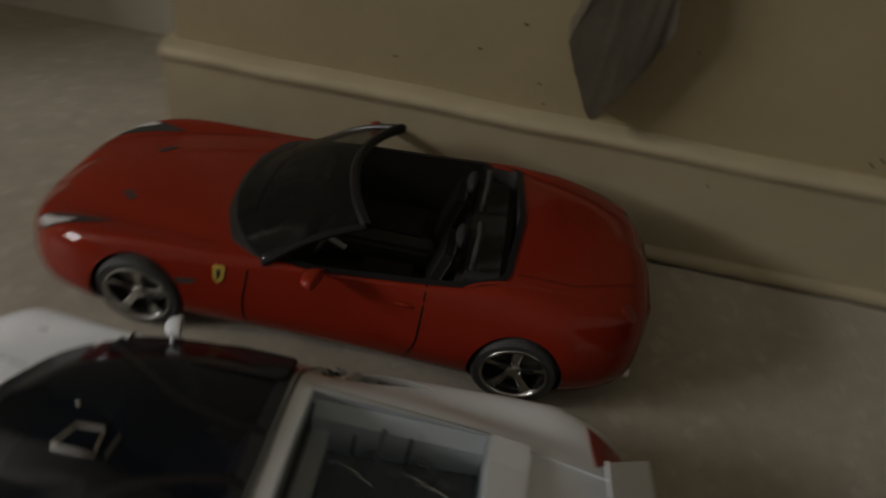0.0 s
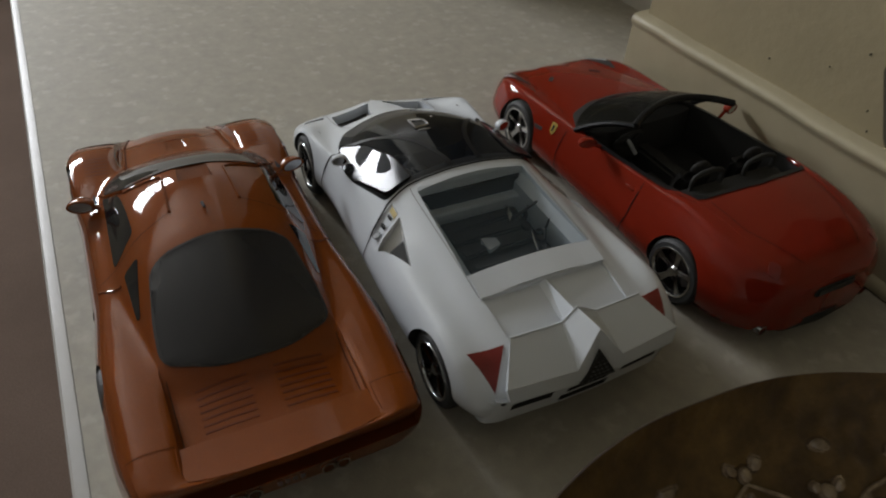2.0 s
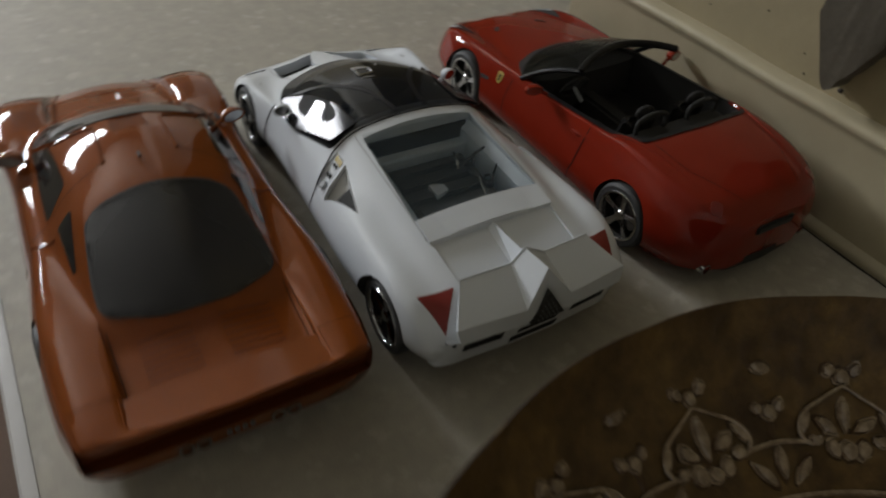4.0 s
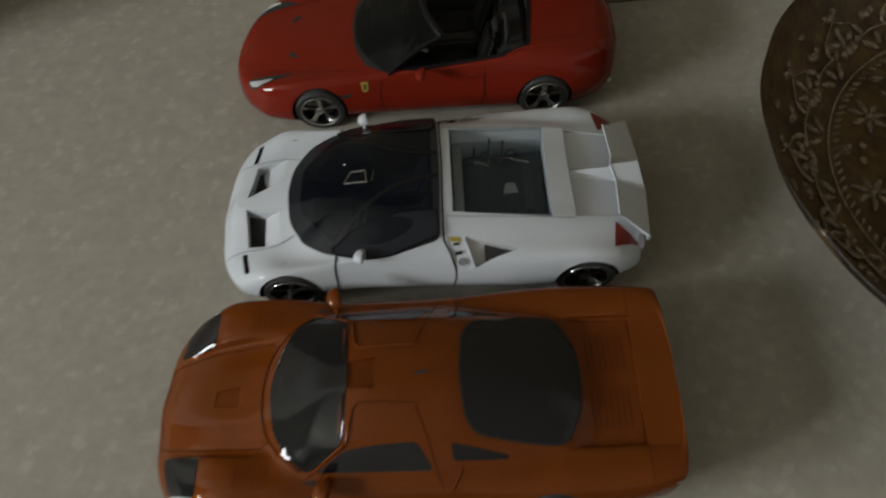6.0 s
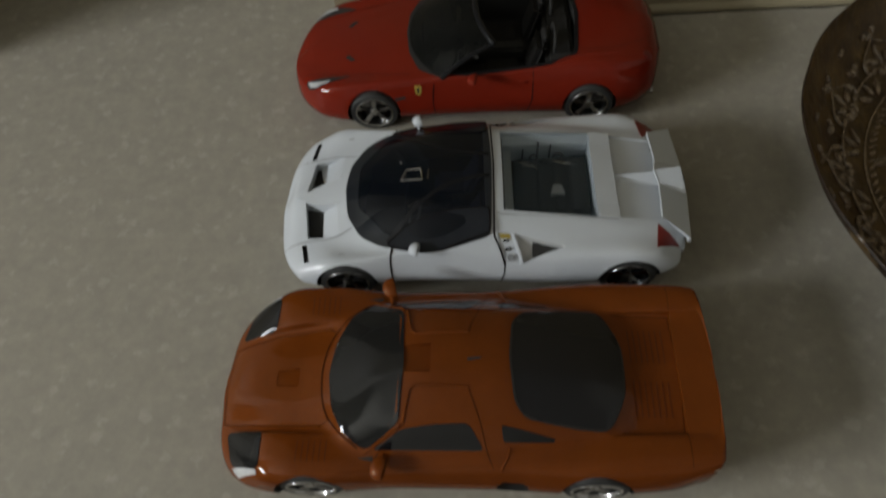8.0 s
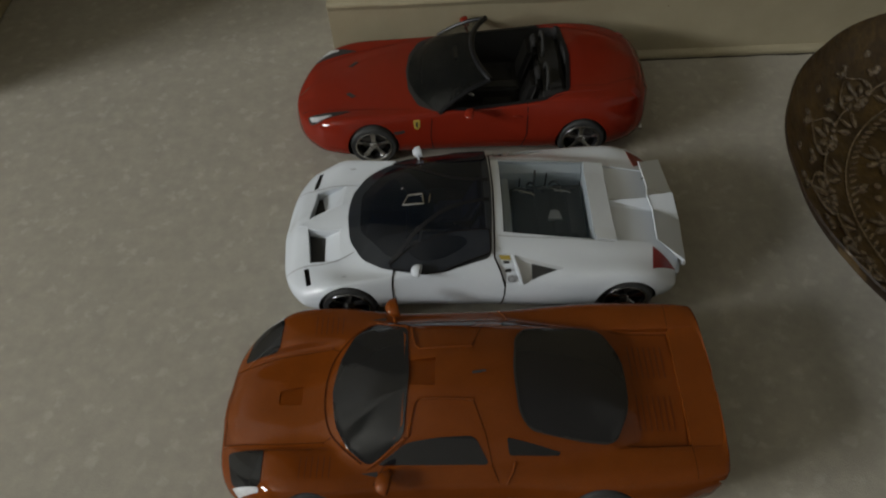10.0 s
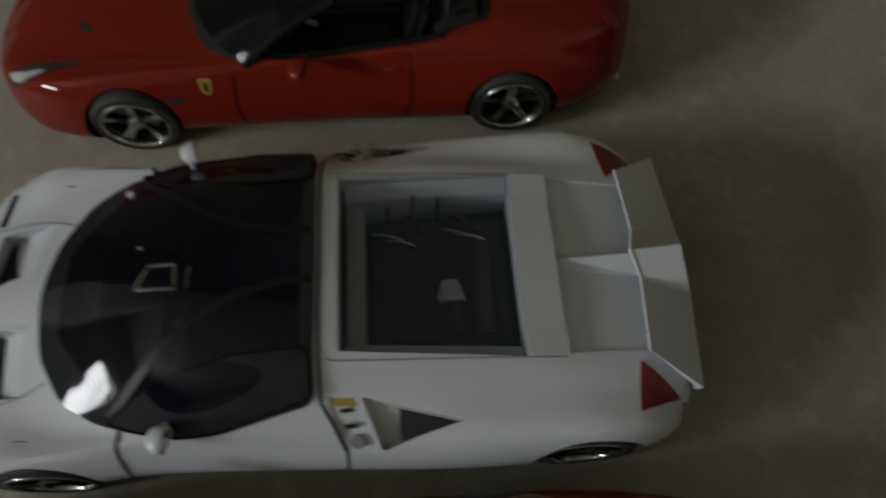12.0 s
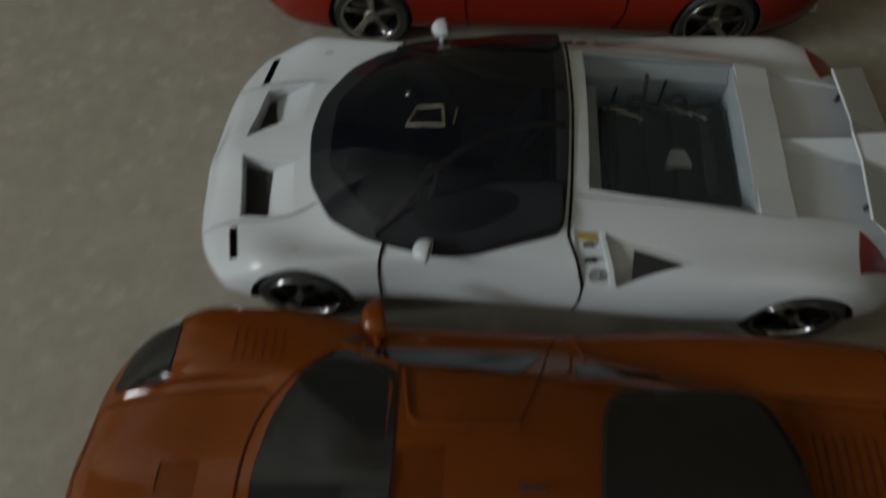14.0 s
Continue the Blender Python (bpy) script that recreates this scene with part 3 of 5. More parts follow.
    for sg in (-1, 1):
        flip = (lambda o: o) if sg < 0 else mirrored
        side = filleted([(-.0615, -.0410), (-.0455, -.0333), (-.0300, -.0318), (-.0125, -.0312), (-.0050, -.0418)], .003)
        part("side_window", s.sheet(flip(side), .0003, .001, .002), SIDE_GLASS, root, "dark glossy side window")
        quarter = filleted([(.0035, -.0318), (.0300, -.0362), (.0295, -.0376), (.0045, -.0385)], .0015)
        part("quarter_window", s.sheet(flip(quarter), .0003, .001, .002), SIDE_GLASS, root)
        lamp_cover = filleted([(-.1440, -.0265), (-.1212, -.0288), (-.1202, -.0486), (-.1300, -.0488), (-.1388, -.0440)], .0035)
        part("headlamp_cover", s.sheet(flip(lamp_cover), .0004, .0012, .002), BLACK_GLASS, root, "black glossy headlamp cover")
        # pale strip paints the glint along the headlamp cover's outer edge
        glint = filleted([(-.1385, -.0452), (-.1215, -.0488), (-.1208, -.0512), (-.1345, -.0500)], .0008)
        part("headlamp_glint", s.sheet(flip(glint), .0007, .0012, .002), LAMP_GLASS, root, "pale strip painting the glint at the headlamp edge")
        door = [(-.0630, -.0500), (-.0585, -.0425), (-.0450, -.0315), (-.0425, -.0165), (-.0395, -.0145), (-.0125, -.0155), (-.0070, -.0300), (-.0035, -.0430), (-.0005, -.0495)]
        part("door_seam", s.line(flip(door), .0004), SEAM_ORANGE, root)
        rolled = [(-.0450, -.0310), (-.0420, -.0162), (-.0395, -.0140), (-.0125, -.0150)]
        rolled = rolled if sg < 0 else mirrored(rolled)
        part("roof_panel_edge", tube(bmesh.new(), [(x, y, s.top(x, y) + .0002) for x, y in along(rolled, size=.002)], .0007), ORANGE, root)
        hood = [(-.1475, -.0215), (-.1200, -.0255), (-.0900, -.0272), (-.0860, -.0250)]
        part("hood_seam", s.line(hood if sg < 0 else mirrored(hood), .0004), SEAM_ORANGE, root)
        rolled = [(x, y - .0007) for x, y in hood[:3]] if sg < 0 else [(x, -y + .0007) for x, y in hood[:3]]
        part("hood_edge", tube(bmesh.new(), [(x, y, s.top(x, y) + .0001) for x, y in along(rolled, size=.002)], .0006), ORANGE, root)
        deck = [(.0640, -.0325), (.0945, -.0318)]
        part("deck_seam", s.line(deck if sg < 0 else mirrored(deck), .0004), SEAM_ORANGE, root)
        part("lip_edge", tube(bmesh.new(), [(x, sg * .0345, s.top(x, .0345)) for x in np.linspace(.0960, .1075, 8)], .0003), ORANGE, root)
        pillar = [(-.0662, sg * .0425), (-.0560, sg * .0368), (-.0468, sg * .0316)]
        part("windscreen_pillar", tube(bmesh.new(), [(x, y, s.top(x, y) + .0002) for x, y in along(pillar, size=.002)], .0007), ORANGE, root)
        crease = rounded([(.0075, sg * .0405), (.0062, sg * .0450), (.0030, sg * .0500)], 4, False)
        part("fender_crease", tube(bmesh.new(), [(x, y, s.top(x, y) + .0001) for x, y in crease], .0006), ORANGE, root)
        part("cowl_intake", s.sheet(flip(filleted([(-.0690, -.0445), (-.0610, -.0462), (-.0610, -.0436)], .0006)), .0002), BLACK, root)
        # louvres of the engine deck and of the front fender, shade in their colour
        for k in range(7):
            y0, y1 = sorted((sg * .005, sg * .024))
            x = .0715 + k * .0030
            part("deck_louvre", s.sheet([(x, y0), (x + .0009, y0), (x + .0009, y1), (x, y1)], .00012, .0008), SHADED_ORANGE, root)
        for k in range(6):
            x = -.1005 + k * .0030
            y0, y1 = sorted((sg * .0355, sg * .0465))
            part("fender_louvre", s.sheet([(x, y0), (x + .0006, y0), (x + .0006, y1), (x, y1)], .00008, .0008), SHADED_ORANGE, root)
        for k in range(2):
            bm = bmesh.new()
            lie = Matrix.Translation((.1062, sg * (.0135 + k * .0058), .0180)) @ Matrix.Rotation(radians(90), 4, 'Y')
            lathe(bm, [(.0021, -.004), (.0021, .0022), (.0028, .0022), (.0028, -.004)], 16, lie)
            part("exhaust_pipe", bm, CHROME, root, "small chrome exhaust pipe")
    # upturned tail lip between the fender ends
    plan = [(.0955, -.0340), (.1096, -.0340), (.1112, -.0300), (.1127, -.0150), (.1132, 0), (.1127, .0150), (.1112, .0300), (.1096, .0340), (.0955, .0340)]
    lip = prism(bmesh.new(), along(plan, True, .004), lambda x, y: .0360 if x < .1035 else .0380, lambda x, y: .0396 + .0018 * min(1, max(0, (x - .0955) / .013)))
    bmesh.ops.bevel(lip, geom=[e for e in lip.edges if e.verts[0].co.z > .0375 and e.verts[1].co.z > .0375 and len(e.link_faces) == 2], offset=.0005, segments=2, affect='EDGES')
    part("tail_lip", lip, ORANGE, root, angle=50)
    part("deck_edge_seam", s.line([(.0945, -.0318), (.0965, 0), (.0945, .0318)], .0004), SEAM_ORANGE, root)
    part("nose_seam", s.line([(-.1475, -.0215), (-.1495, 0), (-.1475, .0215)], .0004), SEAM_ORANGE, root)
    part("lip_front_seam", s.line([(.0950, -.0500), (.0950, -.0345)], .0003), SEAM_ORANGE, root)
    part("lip_front_seam", s.line([(.0950, .0345), (.0950, .0500)], .0003), SEAM_ORANGE, root)
    cowl = rounded([(-.0690, -.0400), (-.0800, -.0310), (-.0885, -.0190), (-.0915, 0), (-.0885, .0190), (-.0800, .0310), (-.0690, .0400)], 5, False)
    part("cowl_gap", s.line(cowl, .0009, .0002), SEAM_ORANGE, root)
    for k in range(4):
        bm = box(bmesh.new(), (.1050, -.0052 + k * .0028, .0168), (.1076, -.0034 + k * .0028, .0190), .0002)
        part("tail_badge_bar", bm, DULL_MESH, root)
    aerial = tube(bmesh.new(), [(-.0125, -.0010, s.top(-.0125, 0) - .0003), (-.0060, -.0010, s.top(-.006, 0) + .0022)], [.0008, .0005])
    part("roof_aerial", aerial, BLACK, root)
    wing_mirror(root, "wing_mirror", -.0570, .0502, .0410, (.0042, .0062, .0034), ORANGE)
    add_wheels(root, wheels, .0175, .014, 5, True)


orange_car()


# ---- white car ----
def white_car():
    root = car_root("white_model_car", 0.0, 0.0, "white toy supercar with dark bubble canopy and glazed engine bay")
    s = Shell(-0.1305, 0.115, (.86, .945),
              zs=[(-.1305, .011), (-.12, .007), (.08, .007), (.115, .011)],
              w=[(-.1305, .008), (-.1293, .020), (-.1265, .033), (-.1205, .0445), (-.112, .0525), (-.09, .0563), (-.05, .0535), (0, .0555), (.05, .058), (.085, .0575), (.103, .0545), (.110, .0520), (.1135, .0492), (.115, .0455)],
              zm=[(-.1305, .016), (-.11, .021), (0, .0235), (.115, .023)],
              ws=[(-.1305, .006), (-.1293, .018), (-.1265, .030), (-.1205, .0410), (-.112, .0482), (-.09, .0515), (-.05, .0485), (0, .0505), (.05, .0535), (.085, .0535), (.103, .0510), (.110, .0486), (.1135, .0458), (.115, .0420)],
              zsh=[(-.1305, 0.0175), (-0.125, 0.0222), (-0.11, 0.0292), (-0.09, 0.0372), (-0.06, 0.0378), (-0.03, 0.0380), (0, 0.0375), (0.04, 0.0388), (0.08, 0.0400), (.097, .0372), (.1050, .0330), (.1105, .0285), (0.115, 0.0250)],
              wb=[(-.1305, .005), (-.12, .025), (-.1, .034), (-.085, .0385), (-.06, .0430), (-.03, .0455), (0, .0430), (.04, .042), (.08, .041), (.115, .038)],
              zb=[(-.1305, 0.0186), (-0.12, 0.0272), (-0.1, 0.0325), (-0.085, 0.0351), (-0.06, 0.0397), (-0.03, 0.0432), (0, 0.0456), (0.03, 0.0456), (0.06, 0.0432), (0.1, 0.0385), (.1105, .0335), (0.115, 0.0290)],
              wr=[(-.1305, .003), (-.12, .012), (-.1, .018), (-.085, .021), (-.05, .029), (-.02, .032), (.01, .0315), (.06, .032), (.1, .030), (.115, .028)],
              zr=[(-.1305, 0.0188), (-0.12, 0.0291), (-0.1, 0.0344), (-0.085, 0.0383), (-0.06, 0.0475), (-0.03, 0.0535), (0, 0.0551), (0.01, 0.0538), (0.065, 0.0470), (0.1, 0.0403), (0.115, 0.0369)],
              zc=[(-.1305, 0.0190), (-0.12, 0.0310), (-0.1, 0.0373), (-0.085, 0.0417), (-0.06, 0.0524), (-0.03, 0.0592), (0, 0.0603), (0.012, 0.0582), (0.065, 0.0493), (0.1, 0.0427), (0.115, 0.0388)])
    wheels = [(-.0855, .0538), (.0820, .0553)]
    cuts = [c for x, t in wheels for c in arch_pair(x, .0175, t)]
    cabin = filleted([(-.0780, -.0150), (-.0600, -.0360), (-.0300, -.0430), (-.0010, -.0380), (-.0010, .0380), (-.0300, .0430), (-.0600, .0360), (-.0780, .0150)], .004)
    cuts.append((prism(bmesh.new(), cabin, .0160, .09), 2))
    bay = [(.0096, -.0289), (.0640, -.0314), (.0640, .0314), (.0096, .0289)]
    cuts.append((prism(bmesh.new(), bay, .0300, .09), 3))
    deck = [(.0765, -.0305), (.1200, -.0290), (.1200, .0290), (.0765, .0305)]
    cuts.append((prism(bmesh.new(), deck, lambda x, y: s.top(.0765, .0) - .0032 - (x - .0765) * 0.19, .09), 0))
    for sg in (-1, 1):
        vent = [(-.1130, sg * .0040), (-.1020, sg * .0082), (-.0915, sg * .0105), (-.0900, sg * .0306), (-.1010, sg * .0300), (-.1100, sg * .0288)]
        cuts.append((prism(bmesh.new(), vent if sg > 0 else vent[::-1], lambda x, y: s.top(x, y) - .0070 * min(1, max(0.0, (-.0905 - x) / .0112)), .09), 0))
        slot = [(-.1135, sg * .0330), (-.1103, sg * .0330), (-.1074, sg * .0458), (-.1106, sg * .0458)]
        cuts.append((prism(bmesh.new(), slot if sg > 0 else slot[::-1], lambda x, y: s.top(x, y) - .003, .09), 2))
        scoop = filleted([(.0150, sg * .0403), (.0448, sg * .0478), (.0200, sg * .0538)], .0012)
        cuts.append((prism(bmesh.new(), scoop if sg > 0 else scoop[::-1], lambda x, y: s.top(x, y) - .0028 - max(0, x - .015) * .20, .09), 4))
        recess = [(.0052, sg * .0400), (.0135, sg * .0402), (.0185, sg * .0535), (.0090, sg * .0575)]
        cuts.append((prism(bmesh.new(), recess if sg > 0 else recess[::-1], lambda x, y: s.top(x, min(abs(y), .0540)) - .0008, .09), 0))
    # openings of the tail
    def undercut(b):
        for v in b.verts:
            if v.co.x > .100 and v.co.z < .030:
                v.co.x -= (v.co.x - .100) / .019 * .008 * (1 - v.co.z / .030)
        return b
    part("body", undercut(carve(s.solid(), cuts, [WHITE, BLACK, BLACK, BLUE_GREY, SILVER])), [WHITE, BLACK, BLACK, BLUE_GREY, SILVER], root, angle=28)
    for sg in (-1, 1):
        grille = [(-.1130, sg * .0052), (-.1020, sg * .0090), (-.1015, sg * .0290), (-.1108, sg * .0278)]
        part("vent_grille", s.sheet(grille if sg > 0 else grille[::-1], -.0062, .0006), BLACK, root, "black vent mesh")
    canopy = filleted([(-.0865, 0), (-.0845, -.0195), (-.0760, -.0340), (-.0640, -.0415), (-.0530, -.0448), (-.0390, -.0478), (-.0260, -.0475), (-.0120, -.0445), (.0020, -.0415), (.0030, -.0200), (.0035, 0),
                       (.0030, .0200), (.0020, .0415), (-.0120, .0445), (-.0260, .0475), (-.0390, .0478), (-.0530, .0448), (-.0640, .0415), (-.0760, .0340), (-.0845, .0195)], .004)
    part("canopy", s.sheet(canopy, .0004, .0012, .0025), CANOPY, root, "dark glossy bubble canopy")
    def pane_height(x, y):
        flat = .0470 + .150 * (x + .030) + .560 * (.0400 - abs(y))
        share = .88 * min(1, max(0, (.0478 - abs(y)) / .0020)) * min(1, max(0, (abs(y) - .0275) / .0070))
        return (1 - share) * s.top(x, y) + share * flat + .0008

    for sg in (-1, 1):
        pane = filleted([(-.0600, sg * .0420), (-.0450, sg * .0330), (-.0200, sg * .0285), (.0010, sg * .0280), (.0014, sg * .0412), (-.0130, sg * .0444), (-.0265, sg * .0474), (-.0395, sg * .0477), (-.0530, sg * .0447)], .003)
        pane = pane if sg > 0 else pane[::-1]
        glass = s.sheet(pane, .0, .0014, .0025)
        for v in glass.verts:
            v.co.z = pane_height(v.co.x, v.co.y) - (s.top(v.co.x, v.co.y) - v.co.z) * .8
        part("side_window", glass, PANE, root, "dark glossy side pane of the canopy")
        part("side_window_seal", tube(bmesh.new(), [(x, y, pane_height(x, y) + .0001) for x, y in along(pane, True, .003)], .0004), SEAM, root)
    # cabin under the canopy
    for sg in (-1, 1):
        seat = new("seat")
        seat.parent = root
        part("seat_cushion", box(bmesh.new(), (-.0330, sg * .0165 - .0105, .0165), (-.0100, sg * .0165 + .0105, .0235), .003), NAVY, seat, angle=60)
        back = bmesh.new()
        box(back, (-.0030, -.0110, 0), (.0030, .0110, .0300), .0029)
        back.transform(Matrix.Translation((-.0125, sg * .0165, .0190)) @ Matrix.Rotation(0.42, 4, 'Y'))
        part("seat_back", back, NAVY, seat, angle=60)
    part("dashboard", prism(bmesh.new(), filleted([(-.0720, -.0270), (-.0580, -.0370), (-.0500, -.0240), (-.0500, .0240), (-.0580, .0370), (-.0720, .0270)], .004), .0170, .0345), BLACK, root, angle=30)
    part("tunnel", box(bmesh.new(), (-.0500, -.0050, .0165), (-.0080, .0050, .0270), .002), BLACK, root)
    wheel = bmesh.new()
    m = Matrix.Translation((-.0440, -.0165, .0345)) @ Matrix.Rotation(radians(-62), 4, 'Y')
    tube(wheel, [m @ Vector((.0080 * math.cos(2 * math.pi * k / 20), .0080 * math.sin(2 * math.pi * k / 20), 0)) for k in range(21)], .0009)
    part("steering_wheel", wheel, GREY_PLASTIC, root)
    part("canopy_rear_seam", s.line([(.0036, -.0415), (.0046, 0), (.0036, .0415)], .0010, .0003), SEAM, root)
    for sg in (-1, 1):
        side = (lambda o: o) if sg < 0 else mirrored
        part("canopy_pillar", s.line(side(rounded([(-.0590, -.0405), (-.0475, -.0300), (-.0370, -.0215), (-.0230, -.0130), (-.0080, -.0088), (.0020, -.0080)], 4, False)), .0026, .0006), FRAME, root)
        part("door_seam", s.line(side([(-.0560, -.0425), (-.0572, -.0485), (-.0578, -.0515)]), .0011, .0004), SEAM, root)
        part("door_front_seam", s.line([(-.0577, .0330), (-.0576, .0250), (-.0570, .0130)], .0010, .0004, side=sg), SEAM, root)
        part("door_rear_seam", s.line(side([(.0035, -.0415), (.0065, -.0470), (.0095, -.0535)]), .0010), SEAM, root)
        part("deck_seam", s.line(side([(.0060, -.0310), (.0080, -.0315), (.0760, -.0318)]), .0004), GREY_PLASTIC, root)
        part("hood_seam", s.line(side(rounded([(-.1255, -.0325), (-.1130, -.0312), (-.1000, -.0318), (-.0905, -.0305), (-.0815, -.0272)], 4, False)), .0006, .0004), GREY_PLASTIC, root)
        tail = [(.0966, -.0480), (.0990, -.0328), (.1120, -.0430)]
        part("tail_lamp", s.sheet(side(tail), .0005, .0015, .003), TAIL_RED, root, "red triangular tail lamp")
        # recessed plate with its slots, sticker and filler cap
        for k in range(2):
            a, b = .0085 + k * .0010, .0430 + k * .0038
            slot_bar = prism(bmesh.new(), side([(a, -b), (a + .0035, -b + .0002), (a + .0037, -b - .0007), (a + .0002, -b - .0009)]), lambda x, y: s.top(x, y) - .004, lambda x, y: s.top(x, y) - .0005)
            part("scoop_slot", slot_bar, BLACK, root)
        cap = bmesh.new()
        lathe(cap, [(.0021, -.001), (.0021, .0002), (.0017, .0004), (.0015, .0001)], 20, Matrix.Translation((.0128, sg * .0512, s.top(.0128, .0512) + .0001)) @ Matrix.Rotation(-sg * 0.7, 4, 'X'))
        part("filler_cap", cap, GREY_PLASTIC, root, "small round silver filler cap")
        mark = prism(bmesh.new(), side([(.0062, -.0403), (.0125, -.0405), (.0132, -.0424), (.0072, -.0422)]), lambda x, y: s.top(x, y) - .004, lambda x, y: s.top(x, y) - .0006)
        part("scoop_sticker", mark, YELLOW, root, "dull yellow sticker")
        # black block paints the shade deep in the scoop's tip
        tip = prism(bmesh.new(), side([(.0255, -.0432), (.0440, -.0478), (.0255, -.0520)]), lambda x, y: s.top(x, y) - .0110, lambda x, y: s.top(x, y) - .0036)
        part("scoop_tip_shade", tip, BLACK, root)
        part("door_side_seam", s.line([(.0095, .0360), (.0090, .0280), (.0060, .0130)], .0007, side=sg), SEAM, root)
        stay = tube(bmesh.new(), [(.1030, sg * .0230, .0330), (.1035, sg * .0235, .0415)], .0009)
        part("spoiler_stay", stay, BLACK, root)
    # hood spine between the vents
    spine = prism(bmesh.new(), [(-.1195, 0), (-.1000, -.0085), (-.0900, -.0100), (-.0900, .0100), (-.1000, .0085)], lambda x, y: s.top(x, y) - .002, lambda x, y: s.top(x, y) + .0008 * max(0, 1 - abs(y) / .004) + .0003)
    part("hood_spine", spine, WHITE, root, angle=20)
    # engine bay: floor, block, side panels, hoses and stay
    bm = box(bmesh.new(), (.0100, -.0285, .0301), (.0636, .0285, .0312))
    part("engine_floor", bm, BLACK, root)
    bm = bmesh.new()
    box(bm, (.0180, -.0262, .0312), (.0620, .0205, .0395), .0015)
    for k in range(4):
        box(bm, (.0215 + k * .0098, -.0225, .0312), (.0275 + k * .0098, .0160, .0412), .001)
    part("engine_block", bm, BLACK, root)
    bm = prism(bmesh.new(), filleted([(.0385, -.0100), (.0475, -.0100), (.0455, -.0030), (.0405, -.0030)], .001), .0380, .0422)
    part("engine_cap", bm, GREY_PLASTIC, root)
    # hoses and bright pipes along the far bank of the engine
    for x0, x1, y, rise in ((.0185, .0290, .0145, .0004), (.0225, .0335, .0118, .0010), (.0400, .0500, .0150, .0006), (.0440, .0560, .0128, .0012)):
        pipe = rounded([(x0, y + .0010, .0402), (x0 + .0020, y + .0004, .0416), ((x0 + x1) / 2, y - .0006, .0418 + rise), (x1 - .0020, y - .0012, .0414), (x1, y - .0020, .0400)], 5, False)
        part("intake_pipe", tube(bmesh.new(), pipe, .0005, 8), CHROME, root, "thin bright intake pipe")
    for x, y, z, r in ((.0240, .0165, .0405, .0022), (.0300, .0172, .0402, .0018), (.0370, .0160, .0408, .0026), (.0470, .0175, .0403, .0020), (.0545, .0158, .0402, .0022)):
        part("engine_cover", blob(bmesh.new(), (x, y, z), (r * 1.5, r, r * .7)), BLACK, root)
    for x, y, dx in ((.0275, .0185, .0060), (.0420, .0192, .0075)):
        hose = rounded([(x, y, .0408), (x + dx * .3, y + .0015, .0424), (x + dx * .7, y + .0008, .0426), (x + dx, y - .0010, .0405)], 4, False)
        part("engine_hose", tube(bmesh.new(), hose, .0008, 8), RUBBER, root, "small black engine hose")
    for sg in (-1, 1):
        bm = prism(bmesh.new(), [(.0100, sg * .0287), (.0636, sg * .0312), (.0636, sg * .0270), (.0100, sg * .0246)][:: sg], .0312, lambda x, y: s.top(x, .029) - .0022 - (.03 - abs(y)) * .9)
        part("bay_side_panel", bm, BLUE_GREY, root, "light grey inner panel")
        for k in range(2):
            x = .0235 + .017 * k
            rib = tube(bmesh.new(), [(x, sg * .0240, .0330), (x + .0006, sg * .0262, .0450)], .0005)
            part("bay_rib", rib, SEAM, root)
    bm = box(bmesh.new(), (.0100, -.0272, .0312), (.0160, .0272, .0425), .0006)
    part("bay_bulkhead", bm, BLUE_GREY, root)
    # black plate stands for the shade on the bay's front wall
    bm = box(bmesh.new(), (.0098, -.0270, .0420), (.0105, .0270, .0515))
    part("bay_front_shade", bm, BLACK, root)
    bm = tube(bmesh.new(), [(.0310, .0090, .0400), (.0330, .0235, .0505)], .0007)
    part("bay_stay", bm, BLACK, root)
    pane = prism(bmesh.new(), filleted([(.0090, -.0293), (.0645, -.0318), (.0645, .0318), (.0090, .0293)], .001), lambda x, y: s.top(x, 0) * .35 + s.top(x, y) * .65 - .0002, lambda x, y: s.top(x, 0) * .35 + s.top(x, y) * .65 + .0004)
    glass = part("engine_window", pane, CLEAR, root, "clear engine bay window", smooth=False)
    # rear deck: cross bar, ridge, spoiler with its peak
    bar = prism(bmesh.new(), [(.0650, -.0314), (.0770, -.0314), (.0770, .0314), (.0650, .0314)], lambda x, y: s.top(x, y) - .004, lambda x, y: s.top(x, 0) * .4 + s.top(x, y) * .6 + .0003)
    part("deck_bar", bar, WHITE, root, angle=30)
    ridge = bmesh.new()
    zf = s.top(.0765, 0) - .0032
    tri = [(.0770, 0, zf + .0016), (.0770, -.0030, zf), (.0770, .0030, zf), (.1080, 0, zf + .0036), (.1080, -.0048, zf - .006), (.1080, .0048, zf - .006)]
    v = [ridge.verts.new(p) for p in tri]
    for f in ((0, 1, 4, 3), (0, 3, 5, 2), (0, 2, 1), (3, 4, 5), (1, 2, 5, 4)):
        ridge.faces.new([v[i] for i in f])
    part("deck_ridge", ridge, WHITE, root, smooth=False)
    wing = bmesh.new()
    top_f = [(.1012, -.0318, .0456), (.1026, -.0085, .0460), (.1000, 0, .0494), (.1026, .0085, .0460), (.1012, .0318, .0456)]
    top_r = [(.1172, -.0416, .0372), (.1200, -.0110, .0370), (.1150, 0, .0513), (.1200, .0110, .0370), (.1172, .0416, .0372)]
    low_r = [(.1190, -.0400, .0300), (.1205, -.0110, .0290), (.1195, 0, .0310), (.1205, .0110, .0290), (.1190, .0400, .0300)]
    rows3 = [[wing.verts.new(p) for p in row] for row in (top_f, top_r, low_r)]
